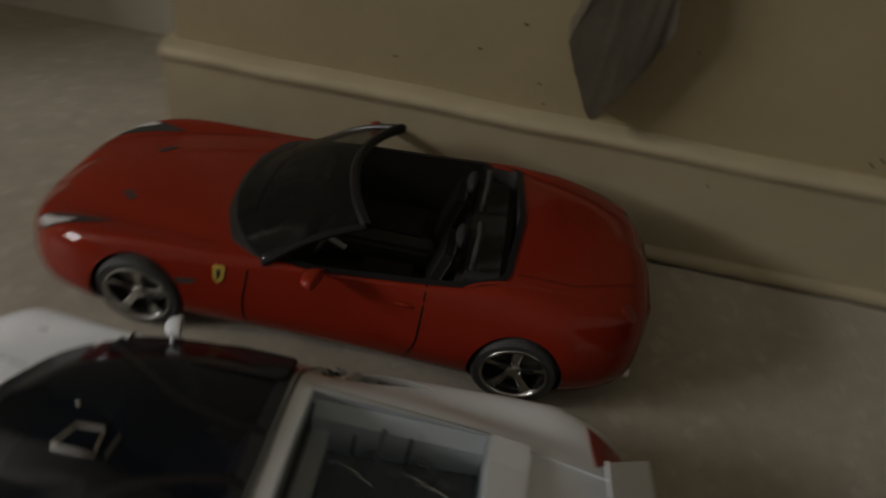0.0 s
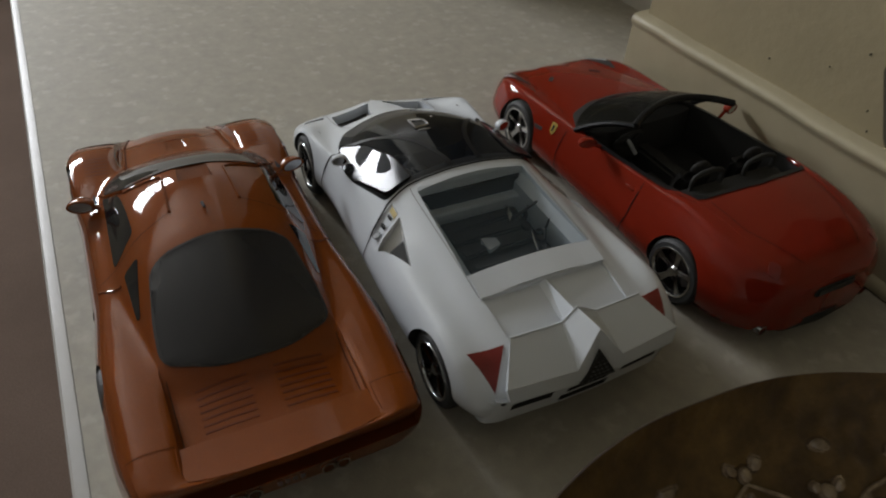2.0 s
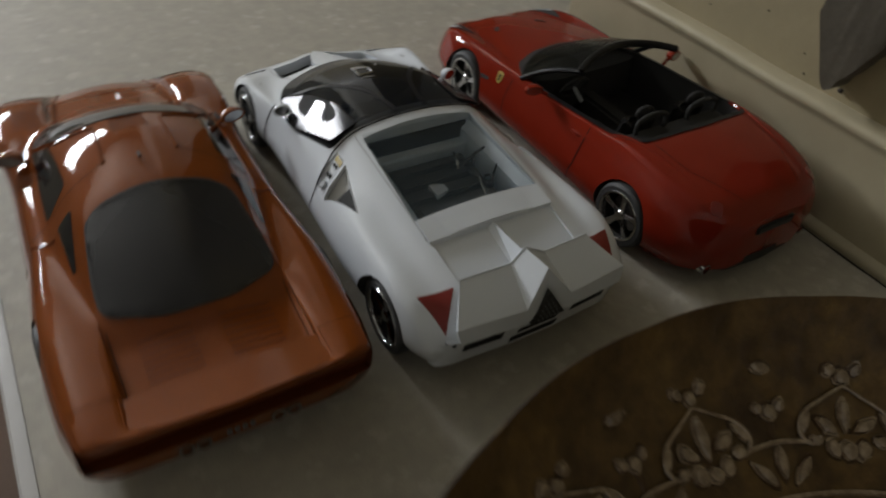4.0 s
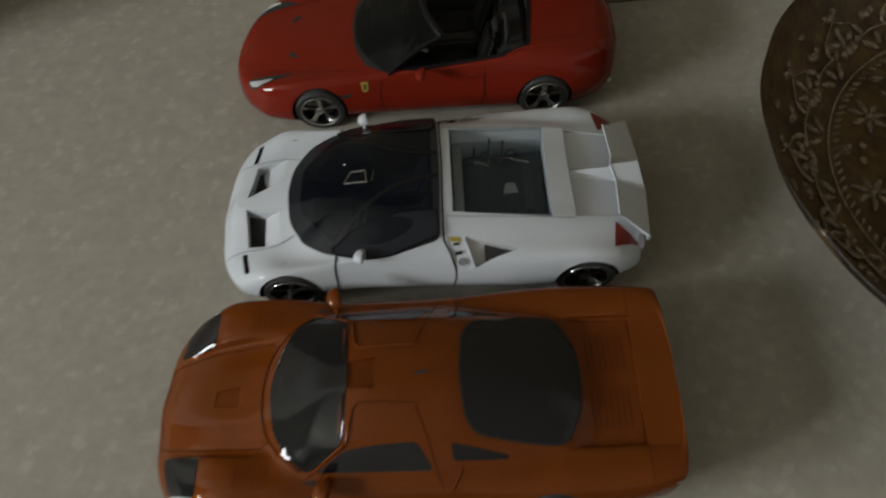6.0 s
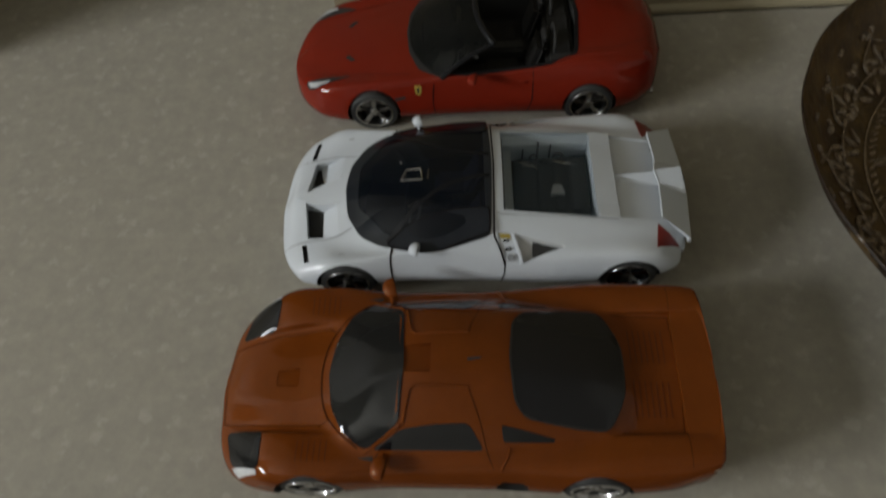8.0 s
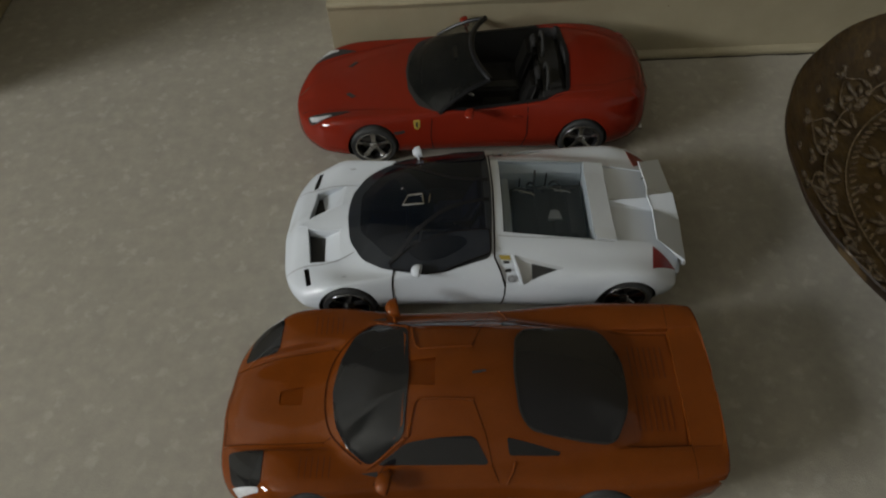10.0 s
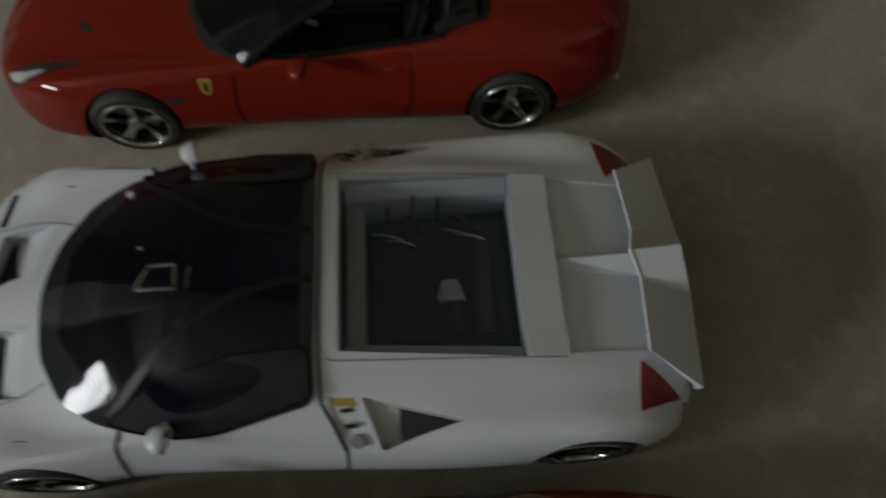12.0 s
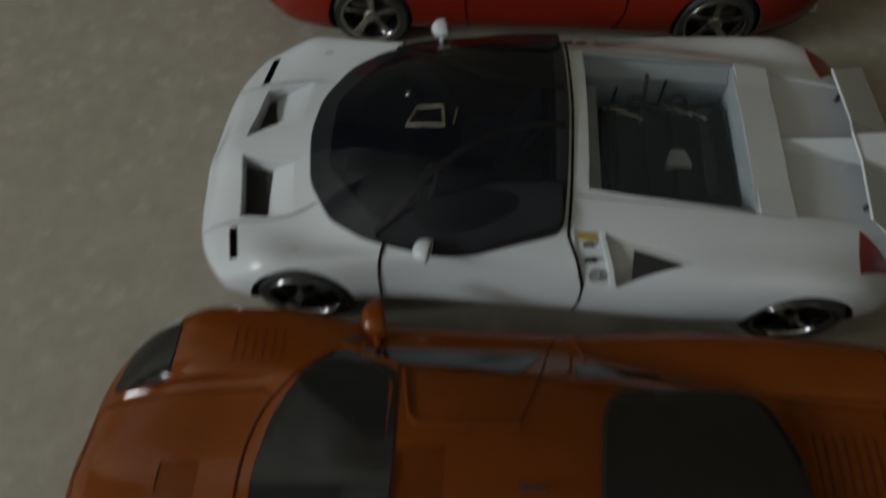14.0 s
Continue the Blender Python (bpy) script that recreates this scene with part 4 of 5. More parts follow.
    under = [[wing.verts.new((p[0] + (.0004 if i else .0012), p[1], p[2] - (.0014 if i < 2 else 0))) for p in row] for i, row in enumerate((top_f, [(x - .0015, y, z) for x, y, z in top_r], [(x - .0030, y, z) for x, y, z in low_r]))]
    for a, b in zip(rows3, rows3[1:]):
        for i in range(4):
            wing.faces.new((a[i], a[i + 1], b[i + 1], b[i]))
    for a, b in zip(under, under[1:]):
        for i in range(4):
            wing.faces.new((a[i + 1], a[i], b[i], b[i + 1]))
    for i in range(4):
        wing.faces.new((rows3[0][i + 1], rows3[0][i], under[0][i], under[0][i + 1]))
        wing.faces.new((rows3[2][i], rows3[2][i + 1], under[2][i + 1], under[2][i]))
    for k in (0, 4):
        for i in range(2):
            wing.faces.new((rows3[i][k], rows3[i + 1][k], under[i + 1][k], under[i][k]))
    part("spoiler_edge", tube(bmesh.new(), [(x - .0004, y, z + .0002) for x, y, z in along([Vector(p) for p in top_f], size=.004)], .0005, 8), WHITE, root)
    part("spoiler", wing, WHITE, root, "white rear spoiler with a raised middle peak", angle=15)
    tri = bmesh.new()
    v = [tri.verts.new(p) for p in ((.1212, -.0085, .0285), (.1212, .0085, .0285), (.1192, 0, .0420), (.1180, -.0085, .0285), (.1180, .0085, .0285), (.1160, 0, .0420))]
    for f in ((0, 1, 2), (3, 5, 4), (0, 3, 4, 1), (1, 4, 5, 2), (2, 5, 3, 0)):
        tri.faces.new([v[i] for i in f])
    part("exhaust_grille", tri, BLACK, root, "black triangular exhaust grille", smooth=False)
    # tail panel with its slanted openings, middle slots and exhaust hole
    panel = prism(bmesh.new(), filleted([(.1060, -.0470), (.1140, -.0462), (.1168, -.0400), (.1190, -.0100), (.1190, .0100), (.1168, .0400), (.1140, .0462), (.1060, .0470)], .003), .0105, .0280)
    bmesh.ops.bevel(panel, geom=[e for e in panel.edges if abs(e.verts[0].co.z - e.verts[1].co.z) < .001 and e.verts[0].co.z > .02], offset=.0015, segments=2, affect='EDGES')
    holes = []
    for sg in (-1, 1):
        plan = [(.1120, sg * .0180), (.1120, sg * .0360), (.13, sg * .0372), (.13, sg * .0168)]
        holes.append((prism(bmesh.new(), plan[::sg], .0192, .0252), 1))
        holes.append((lathe(bmesh.new(), [(.0011, -.01), (.0011, .01)], 14, Matrix.Translation((.1170, sg * .0408, .0262)) @ Matrix.Rotation(radians(90), 4, 'Y')), 1))
    holes.append((box(bmesh.new(), (.1130, -.0102, .0192), (.13, .0102, .0226)), 1))
    holes.append((box(bmesh.new(), (.1130, -.0122, .0122), (.13, .0122, .0172)), 1))
    part("tail_panel", undercut(carve(panel, holes, [WHITE, BLACK])), [WHITE, BLACK], root, "white tail panel with dark openings", angle=30)
    for y, z, w in ((-.026, .0222, .017), (.026, .0222, .017), (0, .0147, .022)):
        mesh_bars = bmesh.new()
        for k in range(3):
            zz = z - .0018 + k * .0018
            box(mesh_bars, (.1126 + (z - .0222) * .4, y - w / 2, zz - .0003), (.1133 + (z - .0222) * .4, y + w / 2, zz + .0003))
        for k in range(9):
            yy = y - w / 2 + w * (k + .5) / 9
            box(mesh_bars, (.1125 + (z - .0222) * .4, yy - .0003, z - .0026), (.1132 + (z - .0222) * .4, yy + .0003, z + .0026))
        part("opening_mesh", mesh_bars, DULL_MESH, root)
    comb = bmesh.new()
    for k in range(6):
        for j in range(6 - k):
            blob(comb, (.1215 - .0009 * k / 2, -.0052 + .0021 * j + .00105 * k, .0296 + .0019 * k), (.0003, .0007, .0006), u=6, v=4)
    part("grille_mesh", comb, DULL_MESH, root)
    wing_mirror(root, "wing_mirror", -.0425, .0485, .0460, (.0032, .0043, .0030), WHITE, stalk=.0007)
    # chrome bits stand in for the inner mirror and dash reflection
    inner = bmesh.new()
    loop = [(x, y, s.top(x, y) + .0007) for x, y in along([(-.0505, -.0062), (-.0375, -.0080), (-.0385, -.0002), (-.0470, .0006)], True, .002)]
    tube(inner, loop + loop[:1], .0006)
    part("canopy_mirror_glint", inner, CHROME, root, "thin chrome outline for the inner mirror and dash reflection")
    bm = tube(bmesh.new(), [(x, y, s.top(x, y) + .0006) for x, y in along([(-.0345, -.0080), (-.0335, -.0015)], size=.002)], .0005)
    part("canopy_glint_bar", bm, CHROME_DARK, root)
    bm = blob(bmesh.new(), (-.0510, .0080, s.top(-.0510, .0080) + .0003), (.0010, .0008, .0006))
    part("canopy_bright_dot", bm, CHROME, root)
    for x, y, dx, dy in ((-.0255, -.0185, .0035, .0010), (-.0200, -.0120, .0020, -.0030), (-.0180, .0150, .0040, .0005)):
        bm = tube(bmesh.new(), [(x, y, .0440), (x + dx, y + dy, .0446)], .0007)
        part("cabin_lever", bm, CHROME, root)
    add_wheels(root, wheels, .0175, .014, 5, True, rim_mat=CHROME_DARK)


SILVER = material("pale_silver_plastic", (0.56, 0.57, 0.57), 0.35, blotch=0.2, blotch_scale=120, tint=(0.44, 0.45, 0.45))
BLUE_GREY = material("blue_grey_panel", (0.42, 0.47, 0.50), 0.5, blotch=0.35, blotch_scale=90, tint=(0.25, 0.28, 0.30))
FRAME = material("black_canopy_frame", (0.010, 0.010, 0.011), 0.35, specular=0.2)
CANOPY = material("smoked_canopy", (0.004, 0.006, 0.010), 0.05, alpha=0.84, specular=0.32)
NAVY = material("navy_seat_cloth", (0.055, 0.072, 0.16), 0.7, grain=0.4, scale=500, tint=(0.02, 0.025, 0.06), bump=0.3)
CHROME_DARK = material("smoked_rim_metal", (0.36, 0.36, 0.37), 0.18, metal=1.0, blotch=0.3, blotch_scale=150)
white_car()


# ---- red car ----
def red_car():
    root = car_root("red_model_car", 0.1345, 0.1, "red open-top toy roadster with black cabin")
    s = Shell(-0.1365, 0.1235,
              zs=[(-.1365, .010), (-.12, .007), (.09, .007), (.1235, .012)],
              w=[(-.1365, .008), (-.135, .018), (-.131, .0285), (-.123, .0390), (-.112, .0475), (-.09, .0525), (-.05, .0505), (0, .0505), (.05, .0525), (.085, .053), (.105, .049), (.118, .040), (.1235, .026)],
              zm=[(-.1365, .016), (-.11, .021), (0, .023), (.09, .027), (.1235, .026)],
              ws=[(-.1365, .006), (-.135, .015), (-.131, .0245), (-.123, .0335), (-.112, .0412), (-.09, .0455), (-.05, .0455), (0, .0460), (.05, .0460), (.085, .0455), (.105, .042), (.118, .034), (.1235, .021)],
              zsh=[(-.1365, .021), (-.125, .0285), (-.1, .0372), (-.075, .0392), (-.04, .0392), (0, .0405), (.04, .0440), (.075, .0462), (.1, .0435), (.1235, .036)],
              wb=[(-.1365, .006), (-.125, .022), (-.09, .032), (-.045, .0385), (0, .0420), (.04, .0410), (.065, .0390), (.09, .0350), (.105, .0320), (.114, .0280), (.1235, .0170)],
              zb=[(-.1365, .0215), (-.125, .0300), (-.09, .0378), (-.05, .0415), (0, .0440), (.04, .0475), (.065, .0505), (.09, .0488), (.105, .0466), (.114, .0445), (.1195, .0415), (.1235, .0370)],
              wr=[(-.1365, .003), (-.12, .012), (-.09, .018), (-.045, .022), (.065, .020), (.1235, .007)],
              zr=[(-.1365, .0217), (-.12, .0318), (-.09, .0388), (-.05, .0432), (0, .0452), (.065, .0525), (.09, .0508), (.105, .0487), (.114, .0466), (.1195, .0433), (.1235, .0380)],
              zc=[(-.1365, .022), (-.12, .0325), (-.09, .0395), (-.05, .044), (0, .046), (.065, .0535), (.09, .0517), (.105, .0495), (.114, .0474), (.1195, .0440), (.1235, .0385)])
    wheels = [(-.0765, .0512), (.0735, .0522)]
    cuts = [c for x, t in wheels for c in arch_pair(x, .0175, t)]
    hole = filleted([(-.0400, -.0300), (-.0280, -.0405), (-.0100, -.0435), (.0250, -.0425), (.0480, -.0415), (.0630, -.0375), (.0665, 0), (.0630, .0375), (.0480, .0415), (.0250, .0425), (-.0100, .0435), (-.0280, .0405), (-.0400, .0300), (-.0450, 0)], .005)
    cuts.append((prism(bmesh.new(), hole, .0150, .09), 1))
    part("body", carve(s.solid(), cuts, [RED, BLACK]), [RED, BLACK], root, angle=28)
    part("cockpit_surround", s.line(hole + [hole[0]], .0026, .0005), FRAME, root, "black trim round the open cabin")
    base = filleted([(-.0520, 0), (-.0500, -.0200), (-.0430, -.0360), (-.0300, -.0430), (-.0225, -.0418), (-.0330, -.0340), (-.0400, -.0180), (-.0415, 0), (-.0400, .0180), (-.0330, .0340), (-.0225, .0418), (-.0300, .0430), (-.0430, .0360), (-.0500, .0200)], .003)
    part("scuttle", s.sheet(base, .0003), BLACK, root)
    # raked windscreen with its frame
    low = [(-.0500 + .27 * (abs(y) / .045) ** 2.4 * .085, y) for y in np.linspace(-.0445, .0445, 19)]
    high = [(-.0030 + .012 * (abs(y) / .036) ** 2, y) for y in np.linspace(-.0355, .0355, 19)]
    TOP = .0655
    glass = bmesh.new()
    grid = []
    for k in range(7):
        t = k / 6
        row = []
        for (xa, ya), (xb, yb) in zip(low, high):
            za, zb = s.top(xa, ya) + .0004, TOP - .10 * yb * yb / .0355
            row.append(glass.verts.new((xa + (xb - xa) * t, ya + (yb - ya) * t, za + (zb - za) * t + .0030 * math.sin(math.pi * t))))
        grid.append(row)
    for a, b in zip(grid, grid[1:]):
        for i in range(18):
            glass.faces.new((a[i], a[i + 1], b[i + 1], b[i]))
    top_line = [v.co.copy() for v in grid[-1]]
    left, right = [r[0].co.copy() for r in grid], [r[-1].co.copy() for r in grid]
    bmesh.ops.solidify(glass, geom=glass.faces[:], thickness=.0006)
    part("windscreen", glass, WINDSHIELD, root, "grey tinted windscreen")
    bars = bmesh.new()
    tube(bars, top_line, .0021, 8)
    part("windscreen_header", bars, FRAME, root, "black windscreen header")
    for name, ln in (("windscreen_pillar", left), ("windscreen_pillar", right)):
        part(name, tube(bmesh.new(), ln, .0015, 8), FRAME, root)
    # cabin
    dash = prism(bmesh.new(), filleted([(-.0400, -.0330), (-.0230, -.0400), (-.0180, -.0250), (-.0200, .0250), (-.0230, .0400), (-.0400, .0330)], .004), .0200, .0415)
    part("dashboard", dash, BLACK, root, angle=30)
    for sg in (-1, 1):
        seat = new("seat")
        seat.parent = root
        part("seat_cushion", box(bmesh.new(), (.0020, sg * .0185 - .0115, .0155), (.0290, sg * .0185 + .0115, .0245), .003), SEAT, seat, angle=60)
        back = bmesh.new()
        box(back, (-.0035, -.0120, 0), (.0035, .0120, .0310), .0034)
        back.transform(Matrix.Translation((.0340, sg * .0185, .0215)) @ Matrix.Rotation(0.28, 4, 'Y'))
        part("seat_back", back, SEAT, seat, angle=60)
        rest = bmesh.new()
        blob(rest, (.0440, sg * .0185, .0530), (.0030, .0065, .0040))
        part("headrest", rest, SEAT, seat)
        hoop = tube(bmesh.new(), rounded([(.0500, sg * .0185 - .0100, .0460), (.0500, sg * .0185 - .0095, .0530), (.0505, sg * .0185, .0560), (.0500, sg * .0185 + .0095, .0530), (.0500, sg * .0185 + .0100, .0460)], 4, False), .0013, 8)
        part("roll_hoop", hoop, BLACK, root)
    part("tunnel", box(bmesh.new(), (-.0180, -.0055, .0155), (.0330, .0055, .0290), .002), BLACK, root)
    part("rear_shelf", box(bmesh.new(), (.0440, -.0360, .0155), (.0640, .0360, .0445), .003), BLACK, root)
    wheel = bmesh.new()
    m = Matrix.Translation((-.0110, -.0185, .0390)) @ Matrix.Rotation(radians(-62), 4, 'Y')
    ring = [m @ Vector((.0085 * math.cos(2 * math.pi * k / 24), .0085 * math.sin(2 * math.pi * k / 24), 0)) for k in range(25)]
    tube(wheel, ring, .0010)
    for a in (0.4, 2.7, 4.7):
        tube(wheel, [m @ Vector((0, 0, 0)), m @ Vector((.0083 * math.cos(a), .0083 * math.sin(a), 0))], .0008)
    part("steering_wheel", wheel, BLACK, root)
    part("column_stalk", tube(bmesh.new(), [m @ Vector((0, 0, 0)), m @ Vector((0, 0, -.010))], .0012), GREY_PLASTIC, root)
    mirror_ = box(bmesh.new(), (-.0160, -.0075, .0565), (-.0130, .0075, .0605), .001)
    part("rear_view_mirror", mirror_, CHROME, root, "small bright rear-view mirror")
    for sg in (-1, 1):
        flip = (lambda o: o) if sg < 0 else mirrored
        part("hood_vent", s.sheet(flip(filleted([(-.0965, -.0155), (-.0935, -.0145), (-.0885, -.0195), (-.0915, -.0205)], .001)), .0003), BLACK, root, "small black hood vent")
        part("headlamp_bezel", s.sheet(flip(filleted([(-.1248, -.0302), (-.1080, -.0322), (-.0905, -.0342), (-.1040, -.0385), (-.1160, -.0398), (-.1225, -.0362)], .0025)), .0003, .001, .002), BLACK, root)
        part("headlamp", s.sheet(flip(filleted([(-.1232, -.0318), (-.1150, -.0352), (-.1045, -.0368), (-.1080, -.0384), (-.1160, -.0389), (-.1212, -.0358)], .0015)), .0008, .001, .002), LAMP_GLASS, root, "clear swept headlamp")
        part("fender_vent", s.sheet(filleted([(-.0615, .0296), (-.0530, .0306), (-.0530, .0286), (-.0595, .0274)], .0008), .0002, .0008, .002, side=sg), BLACK, root, "black slit vent behind the front wheel")
        part("hood_seam", s.line(flip([(-.1300, -.0230), (-.0900, -.0330), (-.0480, -.0390)]), .0003), SEAM, root)
        part("door_seam", s.line(flip([(.0340, -.0405), (.0345, -.0440), (.0345, -.0470)]), .0007), SEAM, root)
        part("door_side_seam", s.line([(.0345, .0400), (.0340, .0250), (.0300, .0120)], .0007, side=sg), SEAM, root)
        part("door_front_seam", s.line([(-.0330, .0385), (-.0345, .0250), (-.0330, .0120)], .0006, side=sg), SEAM, root)
        part("boot_seam", s.line(flip([(.0670, -.0330), (.0900, -.0310), (.1150, -.0190)]), .0003), SEAM, root)
        part("badge", s.sheet([(x, z) for x, z in filleted([(-.0465, .0378), (-.0415, .0378), (-.0420, .0325), (-.0440, .0308), (-.0460, .0325)], .001)], .0004, .0008, .002, side=sg), YELLOW, root, "yellow shield badge")
        part("badge_mark", s.sheet([(-.0448, .0365), (-.0432, .0365), (-.0436, .0330), (-.0446, .0330)], .0007, .0006, .002, side=sg), BLACK, root)
        for k in range(2):
            lie = Matrix.Translation((.1170, sg * (.0275 + k * .0075), .0128)) @ Matrix.Rotation(radians(90), 4, 'Y')
            part("exhaust_pipe", lathe(bmesh.new(), [(.0023, -.008), (.0023, .0035), (.0030, .0035), (.0030, -.008)], 16, lie), CHROME, root, "small chrome exhaust pipe")
        lamp_t = s.sheet(flip(rounded([(.1085, -.0335), (.1120, -.0365), (.1155, -.0335), (.1120, -.0305)], 6)), .0006, .0012, .002)
        part("tail_lamp", lamp_t, TAIL_RED, root, "round red tail lamp")
    for sg in (-1, 1):
        handle = bmesh.new()
        blob(handle, (.0275, sg * (s.side(.0275, .0385) + .0002), .0385), (.0040, .0009, .0011))
        part("door_handle", handle, RED, root)
        crease = rounded([(.0480, sg * .0425), (.0560, sg * .0395), (.0700, sg * .0370), (.0900, sg * .0345), (.1040, sg * .0320)], 5, False)
        part("shoulder_crease", tube(bmesh.new(), [(x, y, s.top(x, y) - .0004) for x, y in crease], [.0012 * (1 - abs(2 * i / (len(crease) - 1) - .6) ** 2 * .6) for i in range(len(crease))], 8), RED, root)
    bm = box(bmesh.new(), (.1200, -.0130, .0290), (.1248, .0130, .0345), .001)
    part("number_plate_recess", bm, BLACK, root)
    bm = prism(bmesh.new(), filleted([(.1120, -.034), (.1225, -.024), (.1245, 0), (.1225, .024), (.1120, .034)], .003), .0095, .0150)
    part("diffuser", bm, BLACK, root)
    wing_mirror(root, "wing_mirror", -.0065, .0530, .0478, (.0034, .0054, .0028), RED)
    add_wheels(root, wheels, .0175, .0135, 5, False)


WINDSHIELD = material("grey_windscreen", (0.016, 0.017, 0.016), 0.06, alpha=0.66, specular=0.3)
SEAT = material("black_seat_vinyl", (0.016, 0.015, 0.014), 0.8, specular=0.2, grain=0.4, scale=600, tint=(0.028, 0.026, 0.024), bump=0.3)
red_car()


# ---- carved dish ----
DISH = (0.332, -0.0228)


def dish_height(r):
    """Height of the upper face over the radius."""
    return float(np.interp(r, [0, .09, .105, .12, .13, .141, .150, .156], [.042, .042, .045, .051, .057, .066, .077, .0868]))


def carved_dish():
    root = new("carved_wooden_dish")
    root.location = (*DISH, 0)
    root.scale = (1.019, 1.019, 0.968)
    tagged(root, "dark carved wooden round dish with raised flower scrolls", "dish")
    bm = bmesh.new()
    prof = [(0.001, .004), (.060, .0), (.072, .002), (.080, .010), (.105, .031), (.130, .0535), (.1412, .0640), (.1494, .0740), (.1549, .0838), (.1557, .0860), (.1550, .0868)]
    prof += [(r, dish_height(r)) for r in np.linspace(.1525, .004, 40)]
    lathe(bm, prof, 180, wave=lambda a, r: 1 + (0.006 * abs(math.sin(8 * a + .4)) - .004 + 0.002 * math.sin(5 * a)) * max(0, (r - .145) / .011))
    # darker wood on the outer side and along the rim edge
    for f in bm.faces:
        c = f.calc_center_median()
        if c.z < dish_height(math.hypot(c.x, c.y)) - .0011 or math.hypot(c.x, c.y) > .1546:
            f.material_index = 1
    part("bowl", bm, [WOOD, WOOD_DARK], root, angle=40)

    def place(r, a, up=0.0):
        return Vector((r * math.cos(a), r * math.sin(a), dish_height(r) + up))

    cut = random.Random(21)

    def petal(name, r, a, length, width, turn, high=.0030, mat=WOOD_HIGH, pointed=None):
        """A carved chip with a nearly flat top and cut sides."""
        bm = bmesh.new()
        p = place(r, a, .0004)
        slope = math.atan2(dish_height(r + .003) - dish_height(r - .003), .006)
        turn += cut.uniform(-.16, .16)
        length, width = length * cut.uniform(.82, 1.1), width * cut.uniform(.82, 1.12)
        pointed = length > 1.7 * width if pointed is None else pointed
        rings, n = [], 11
        uneven = [cut.uniform(.84, 1.10) for k in range(n)]
        tip = cut.uniform(-.10, .10)
        for size, z in ((1.40, -.25), (1.30, .08), (1.02, .06), (.98, .36), (.84, .62), (.45, .72)):
            ring = []
            for k in range(n):
                t = 2 * math.pi * k / n
                x, y = math.cos(t) * (1.08 if pointed else 1), math.sin(t) * (abs(math.sin(t)) ** .55 if pointed else 1)
                ring.append(bm.verts.new((x * size * uneven[k], y * size * uneven[k], z + tip * x)))
            rings.append(ring)
        for lo_, hi_ in zip(rings, rings[1:]):
            for k in range(n):
                bm.faces.new((lo_[k], lo_[(k + 1) % n], hi_[(k + 1) % n], hi_[k]))
        bm.faces.new(rings[-1])
        # dark foot ring: burn colour plus painted shade of the groove
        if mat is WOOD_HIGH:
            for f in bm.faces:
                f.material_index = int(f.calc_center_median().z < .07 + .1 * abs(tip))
        m = Matrix.Translation(p) @ Matrix.Rotation(a, 4, 'Z') @ Matrix.Rotation(-slope, 4, 'Y') @ Matrix.Rotation(turn, 4, 'Z')
        bm.transform(m @ Matrix.Diagonal((length * .90, width * .96, high * .8, 1)))
        return part(name, bm, [mat, BURN_SHADE], root, angle=40)

    def scroll(points, width):
        bm = bmesh.new()
        pts = rounded(points, 6, False)
        tube(bm, [place(r, a, .0012) for r, a in pts], [width * (0.75 + 0.25 * math.sin(3 * i / len(pts))) for i in range(len(pts))], 6)
        return part("scroll", bm, WOOD_HIGH, root)

    def ring(r):
        return float(np.interp(r, [.105, .1155, .137, .15], [.1075, .1198, .1366, .15]))

    count = 16
    for k in range(count):
        a = 2 * math.pi * (k + 0.69) / count
        w = math.pi / count
        # pointed arch with a lily inside, curled feet, and a three-petal flower on its tip
        for sg in (-1, 1):
            scroll([(ring(r), q) for r, q in [(.1370, a), (.1335, a + sg * .22 * w), (.1290, a + sg * .52 * w), (.1235, a + sg * .64 * w), (.1190, a + sg * .58 * w), (.1180, a + sg * .40 * w), (.1205, a + sg * .36 * w)]], .0008)
            petal("curl", ring(.1196), a + sg * .45 * w, .0021, .0021, 0, .0030)
            petal("lily_leaf", ring(.1245), a + sg * .26 * w, .0046, .0023, sg * 0.9)
            petal("flower_petal", ring(.1412), a + sg * .16 * w, .0027, .0021, sg * 0.5, .0028)
            petal("foot_petal", ring(.1165), a + sg * .21 * w, .0034, .0024, sg * 0.35, .0028)
        petal("lily_stem", ring(.1275), a, .0070, .0021, 0)
        petal("flower_heart", ring(.1396), a, .0030, .0028, 0, .0030)
        petal("foot_heart", ring(.1155), a, .0036, .0030, 0, .0032)
        # small flowers between the arches
        b = a + w
        petal("groove", ring(.1255), b, .0056, .0012, 0, .0003, BURN_SHADE, False)
        for sg in (-1, 1):
            petal("flower_petal", ring(.1320), b + sg * .15 * w, .0025, .0019, sg * 0.5, .0028)
            petal("side_leaf", ring(.1262), b + sg * .46 * w, .0044, .0014, sg * 0.5, .0022)
            petal("leaf", ring(.1120), b + sg * .30 * w, .0050, .0020, sg * 0.6)
        petal("flower_heart", ring(.1305), b, .0030, .0025, 0, .0030)
        petal("leaf", ring(.1140), b, .0050, .0020, 0)
        scroll([(ring(r), q) for r, q in [(.1188, b - .45 * w), (.1200, b), (.1188, b + .45 * w)]], .0009)
        petal("outer_bud", ring(.1425), b, .0022, .0034, 0, .0018)
    # daisies round the middle and a large rosette
    for k in range(10):
        a = 2 * math.pi * (k + 0.05) / 10
        centre = place(.0890, a)
        for j in range(7):
            t = 2 * math.pi * j / 7
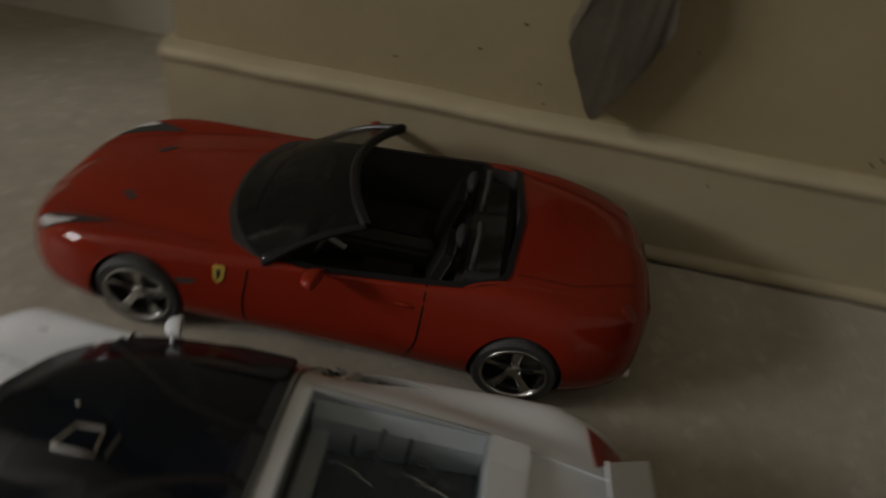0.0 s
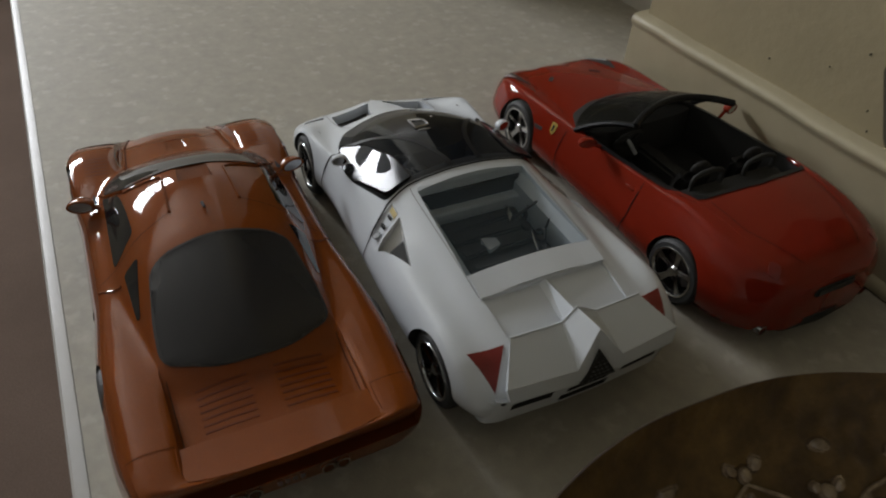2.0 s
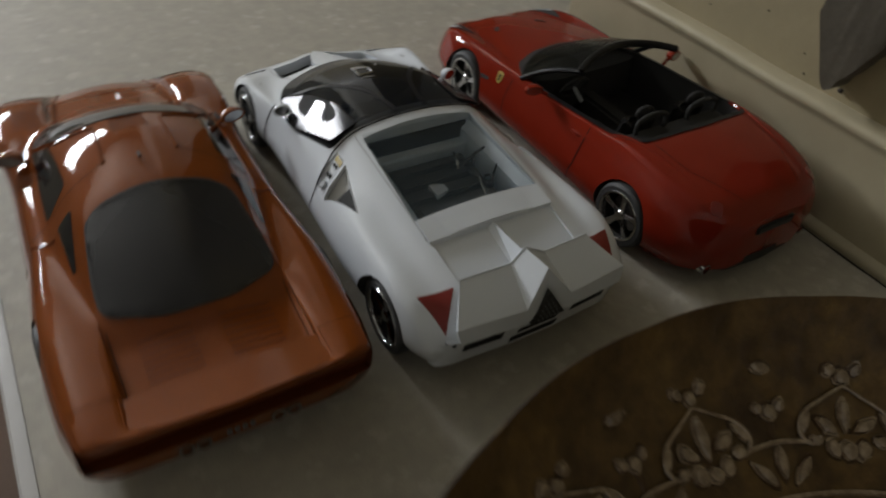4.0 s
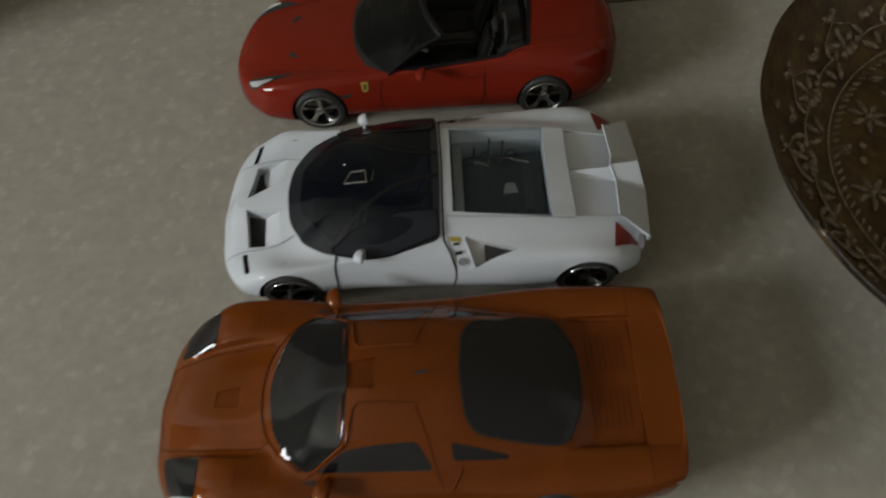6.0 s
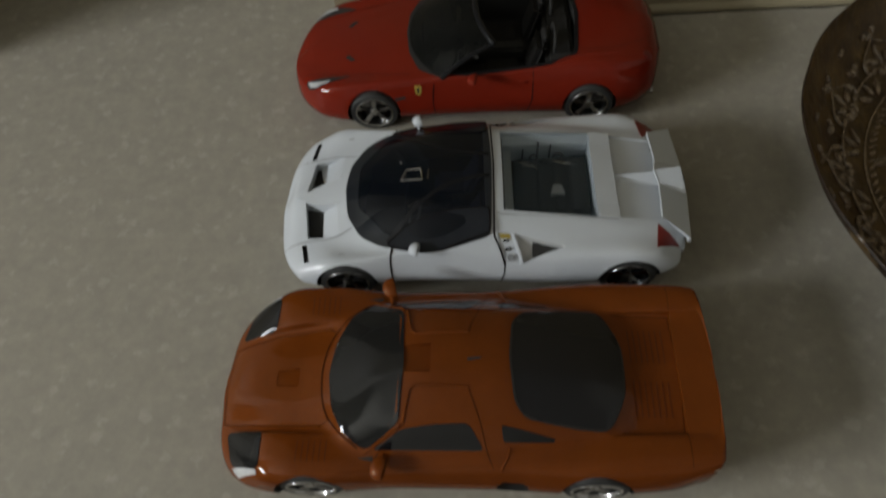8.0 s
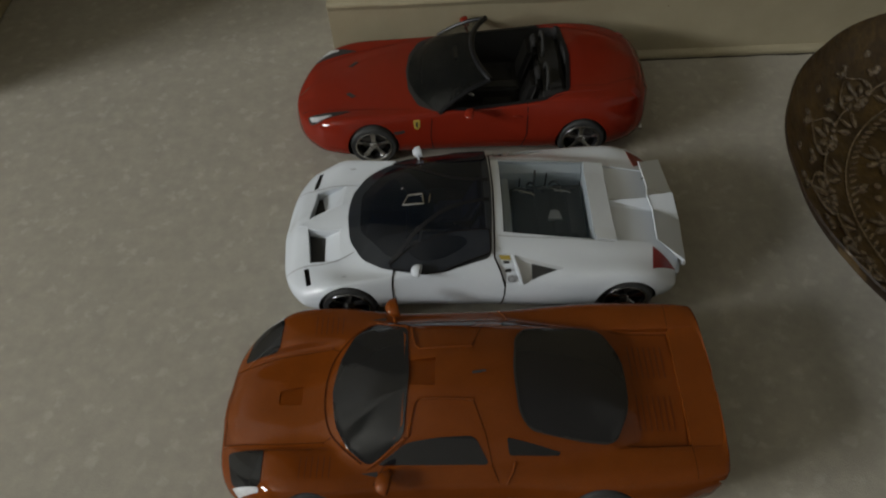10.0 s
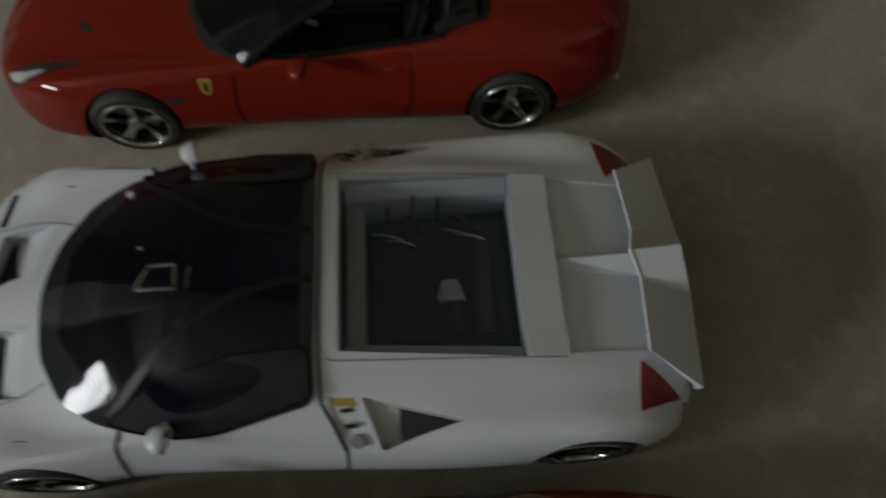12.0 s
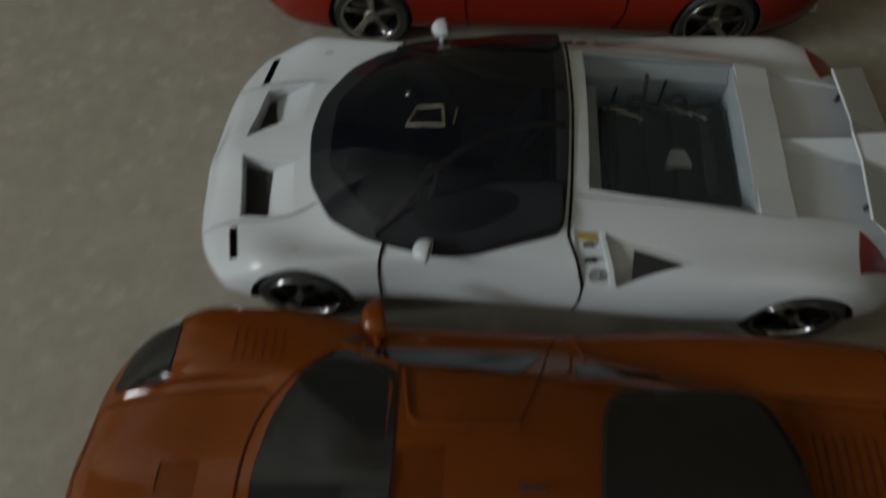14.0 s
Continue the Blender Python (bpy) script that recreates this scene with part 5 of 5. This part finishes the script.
            q = Vector((centre.x + .0068 * math.cos(t), centre.y + .0068 * math.sin(t)))
            petal("daisy_petal", q.length, math.atan2(q.y, q.x), .0052, .0019, t - math.atan2(q.y, q.x), .0028)
        petal("daisy_heart", .0890, a, .0024, .0024, 0, .0034)
        for sg in (-1, 1):
            petal("berry", .0760, a + sg * .12, .0024, .0024, 0, .0026)
            petal("berry", .0890, a + .314 + sg * .06, .0024, .0024, 0, .0026)
        petal("leaf", .0980, a + .314, .0050, .0022, 0.8)
    for k in range(12):
        a = 2 * math.pi * k / 12
        petal("rosette_petal", .0250, a, .0120, .0042, 0, .0036)
        petal("rosette_petal", .0480, a + .26, .0110, .0048, 0, .0034)
    petal("rosette_heart", .0005, 0, .0110, .0110, 0, .0050)
    rope = bmesh.new()
    for k in range(120):
        a = 2 * math.pi * k / 120
        m = Matrix.Translation(place(.1040, a, .0006)) @ Matrix.Rotation(a + 0.75, 4, 'Z') @ Matrix.Diagonal((.0030, .0013, .0016, 1))
        bmesh.ops.create_uvsphere(rope, u_segments=6, v_segments=4, radius=1, matrix=m)
    part("rope_moulding", rope, WOOD_HIGH, root)
    for name, r in (("ring_moulding", .1085), ("inner_ring", .0670)):
        z = dish_height(r)
        lathe(bm := bmesh.new(), [(r - .0010, z - .002), (r - .0006, z + .0009), (r + .0006, z + .0010), (r + .0011, z - .002)], 100, loop=True)
        part(name, bm, WOOD_HIGH, root)


carved_dish()


# ---- slate leaf hanging on the wall ----
def slate_piece():
    outline = [(x - .0028, z) for x, z in rounded([(.0920, .0745), (.0850, .0850), (.0770, .1000), (.0740, .1100), (.0765, .1220), (.0835, .1440), (.0920, .1650), (.0980, .1720), (.1040, .1600), (.1065, .1500), (.1110, .1350), (.1140, .1210), (.1100, .1070), (.1030, .0917), (.0970, .0810)], 6)]
    bm = bmesh.new()
    front = [bm.verts.new((x + .0006 * noise.noise((x * 300, z * 300, 0)), WALL_Y - .0075 + .002 * noise.noise((x * 60, z * 60, 5)), z + .0006 * noise.noise((x * 300, z * 300, 9)))) for x, z in outline]
    back = [bm.verts.new((v.co.x, WALL_Y + .0065, v.co.z)) for v in front]
    n = len(front)
    for i in range(n):
        bm.faces.new((front[i], front[(i + 1) % n], back[(i + 1) % n], back[i]))
    bm.faces.new(front[::-1])
    bm.faces.new(back)
    bmesh.ops.triangulate(bm, faces=[f for f in bm.faces if len(f.verts) > 4])
    ob = finish("wall_stone", bm, SLATE, angle=30)
    tagged(ob, "grey leaf-shaped stone piece fixed to the cream wall", "stone")


slate_piece()

# dirt specks on wall and skirting
rng = random.Random(4)
specks = bmesh.new()
blob(specks, (.0915, WALL_Y + .0052, .0722), (.0016, .0012, .0012))
blob(specks, (.0885, WALL_Y + .0060, .0738), (.0009, .0008, .0008))
for k in range(26):
    x, z = rng.uniform(-.09, .40), rng.choice([rng.uniform(.008, .055), rng.uniform(.070, .17), rng.uniform(.066, .080)])
    y = WALL_Y - .0002 if z < .056 else WALL_Y + .0068
    if .058 < z < .069:
        continue
    r = rng.choice([.0005, .0006, .0008, .0014])
    blob(specks, (x, y, z), (r * rng.uniform(.7, 1.5), .0005, r), Matrix.Rotation(rng.uniform(0, 3), 4, 'Y'), 7, 5)
tagged(finish("dirt_specks", specks, DIRT_AND_GAP), "small dark dirt specks on the painted wall", "dirt", kind="stuff")
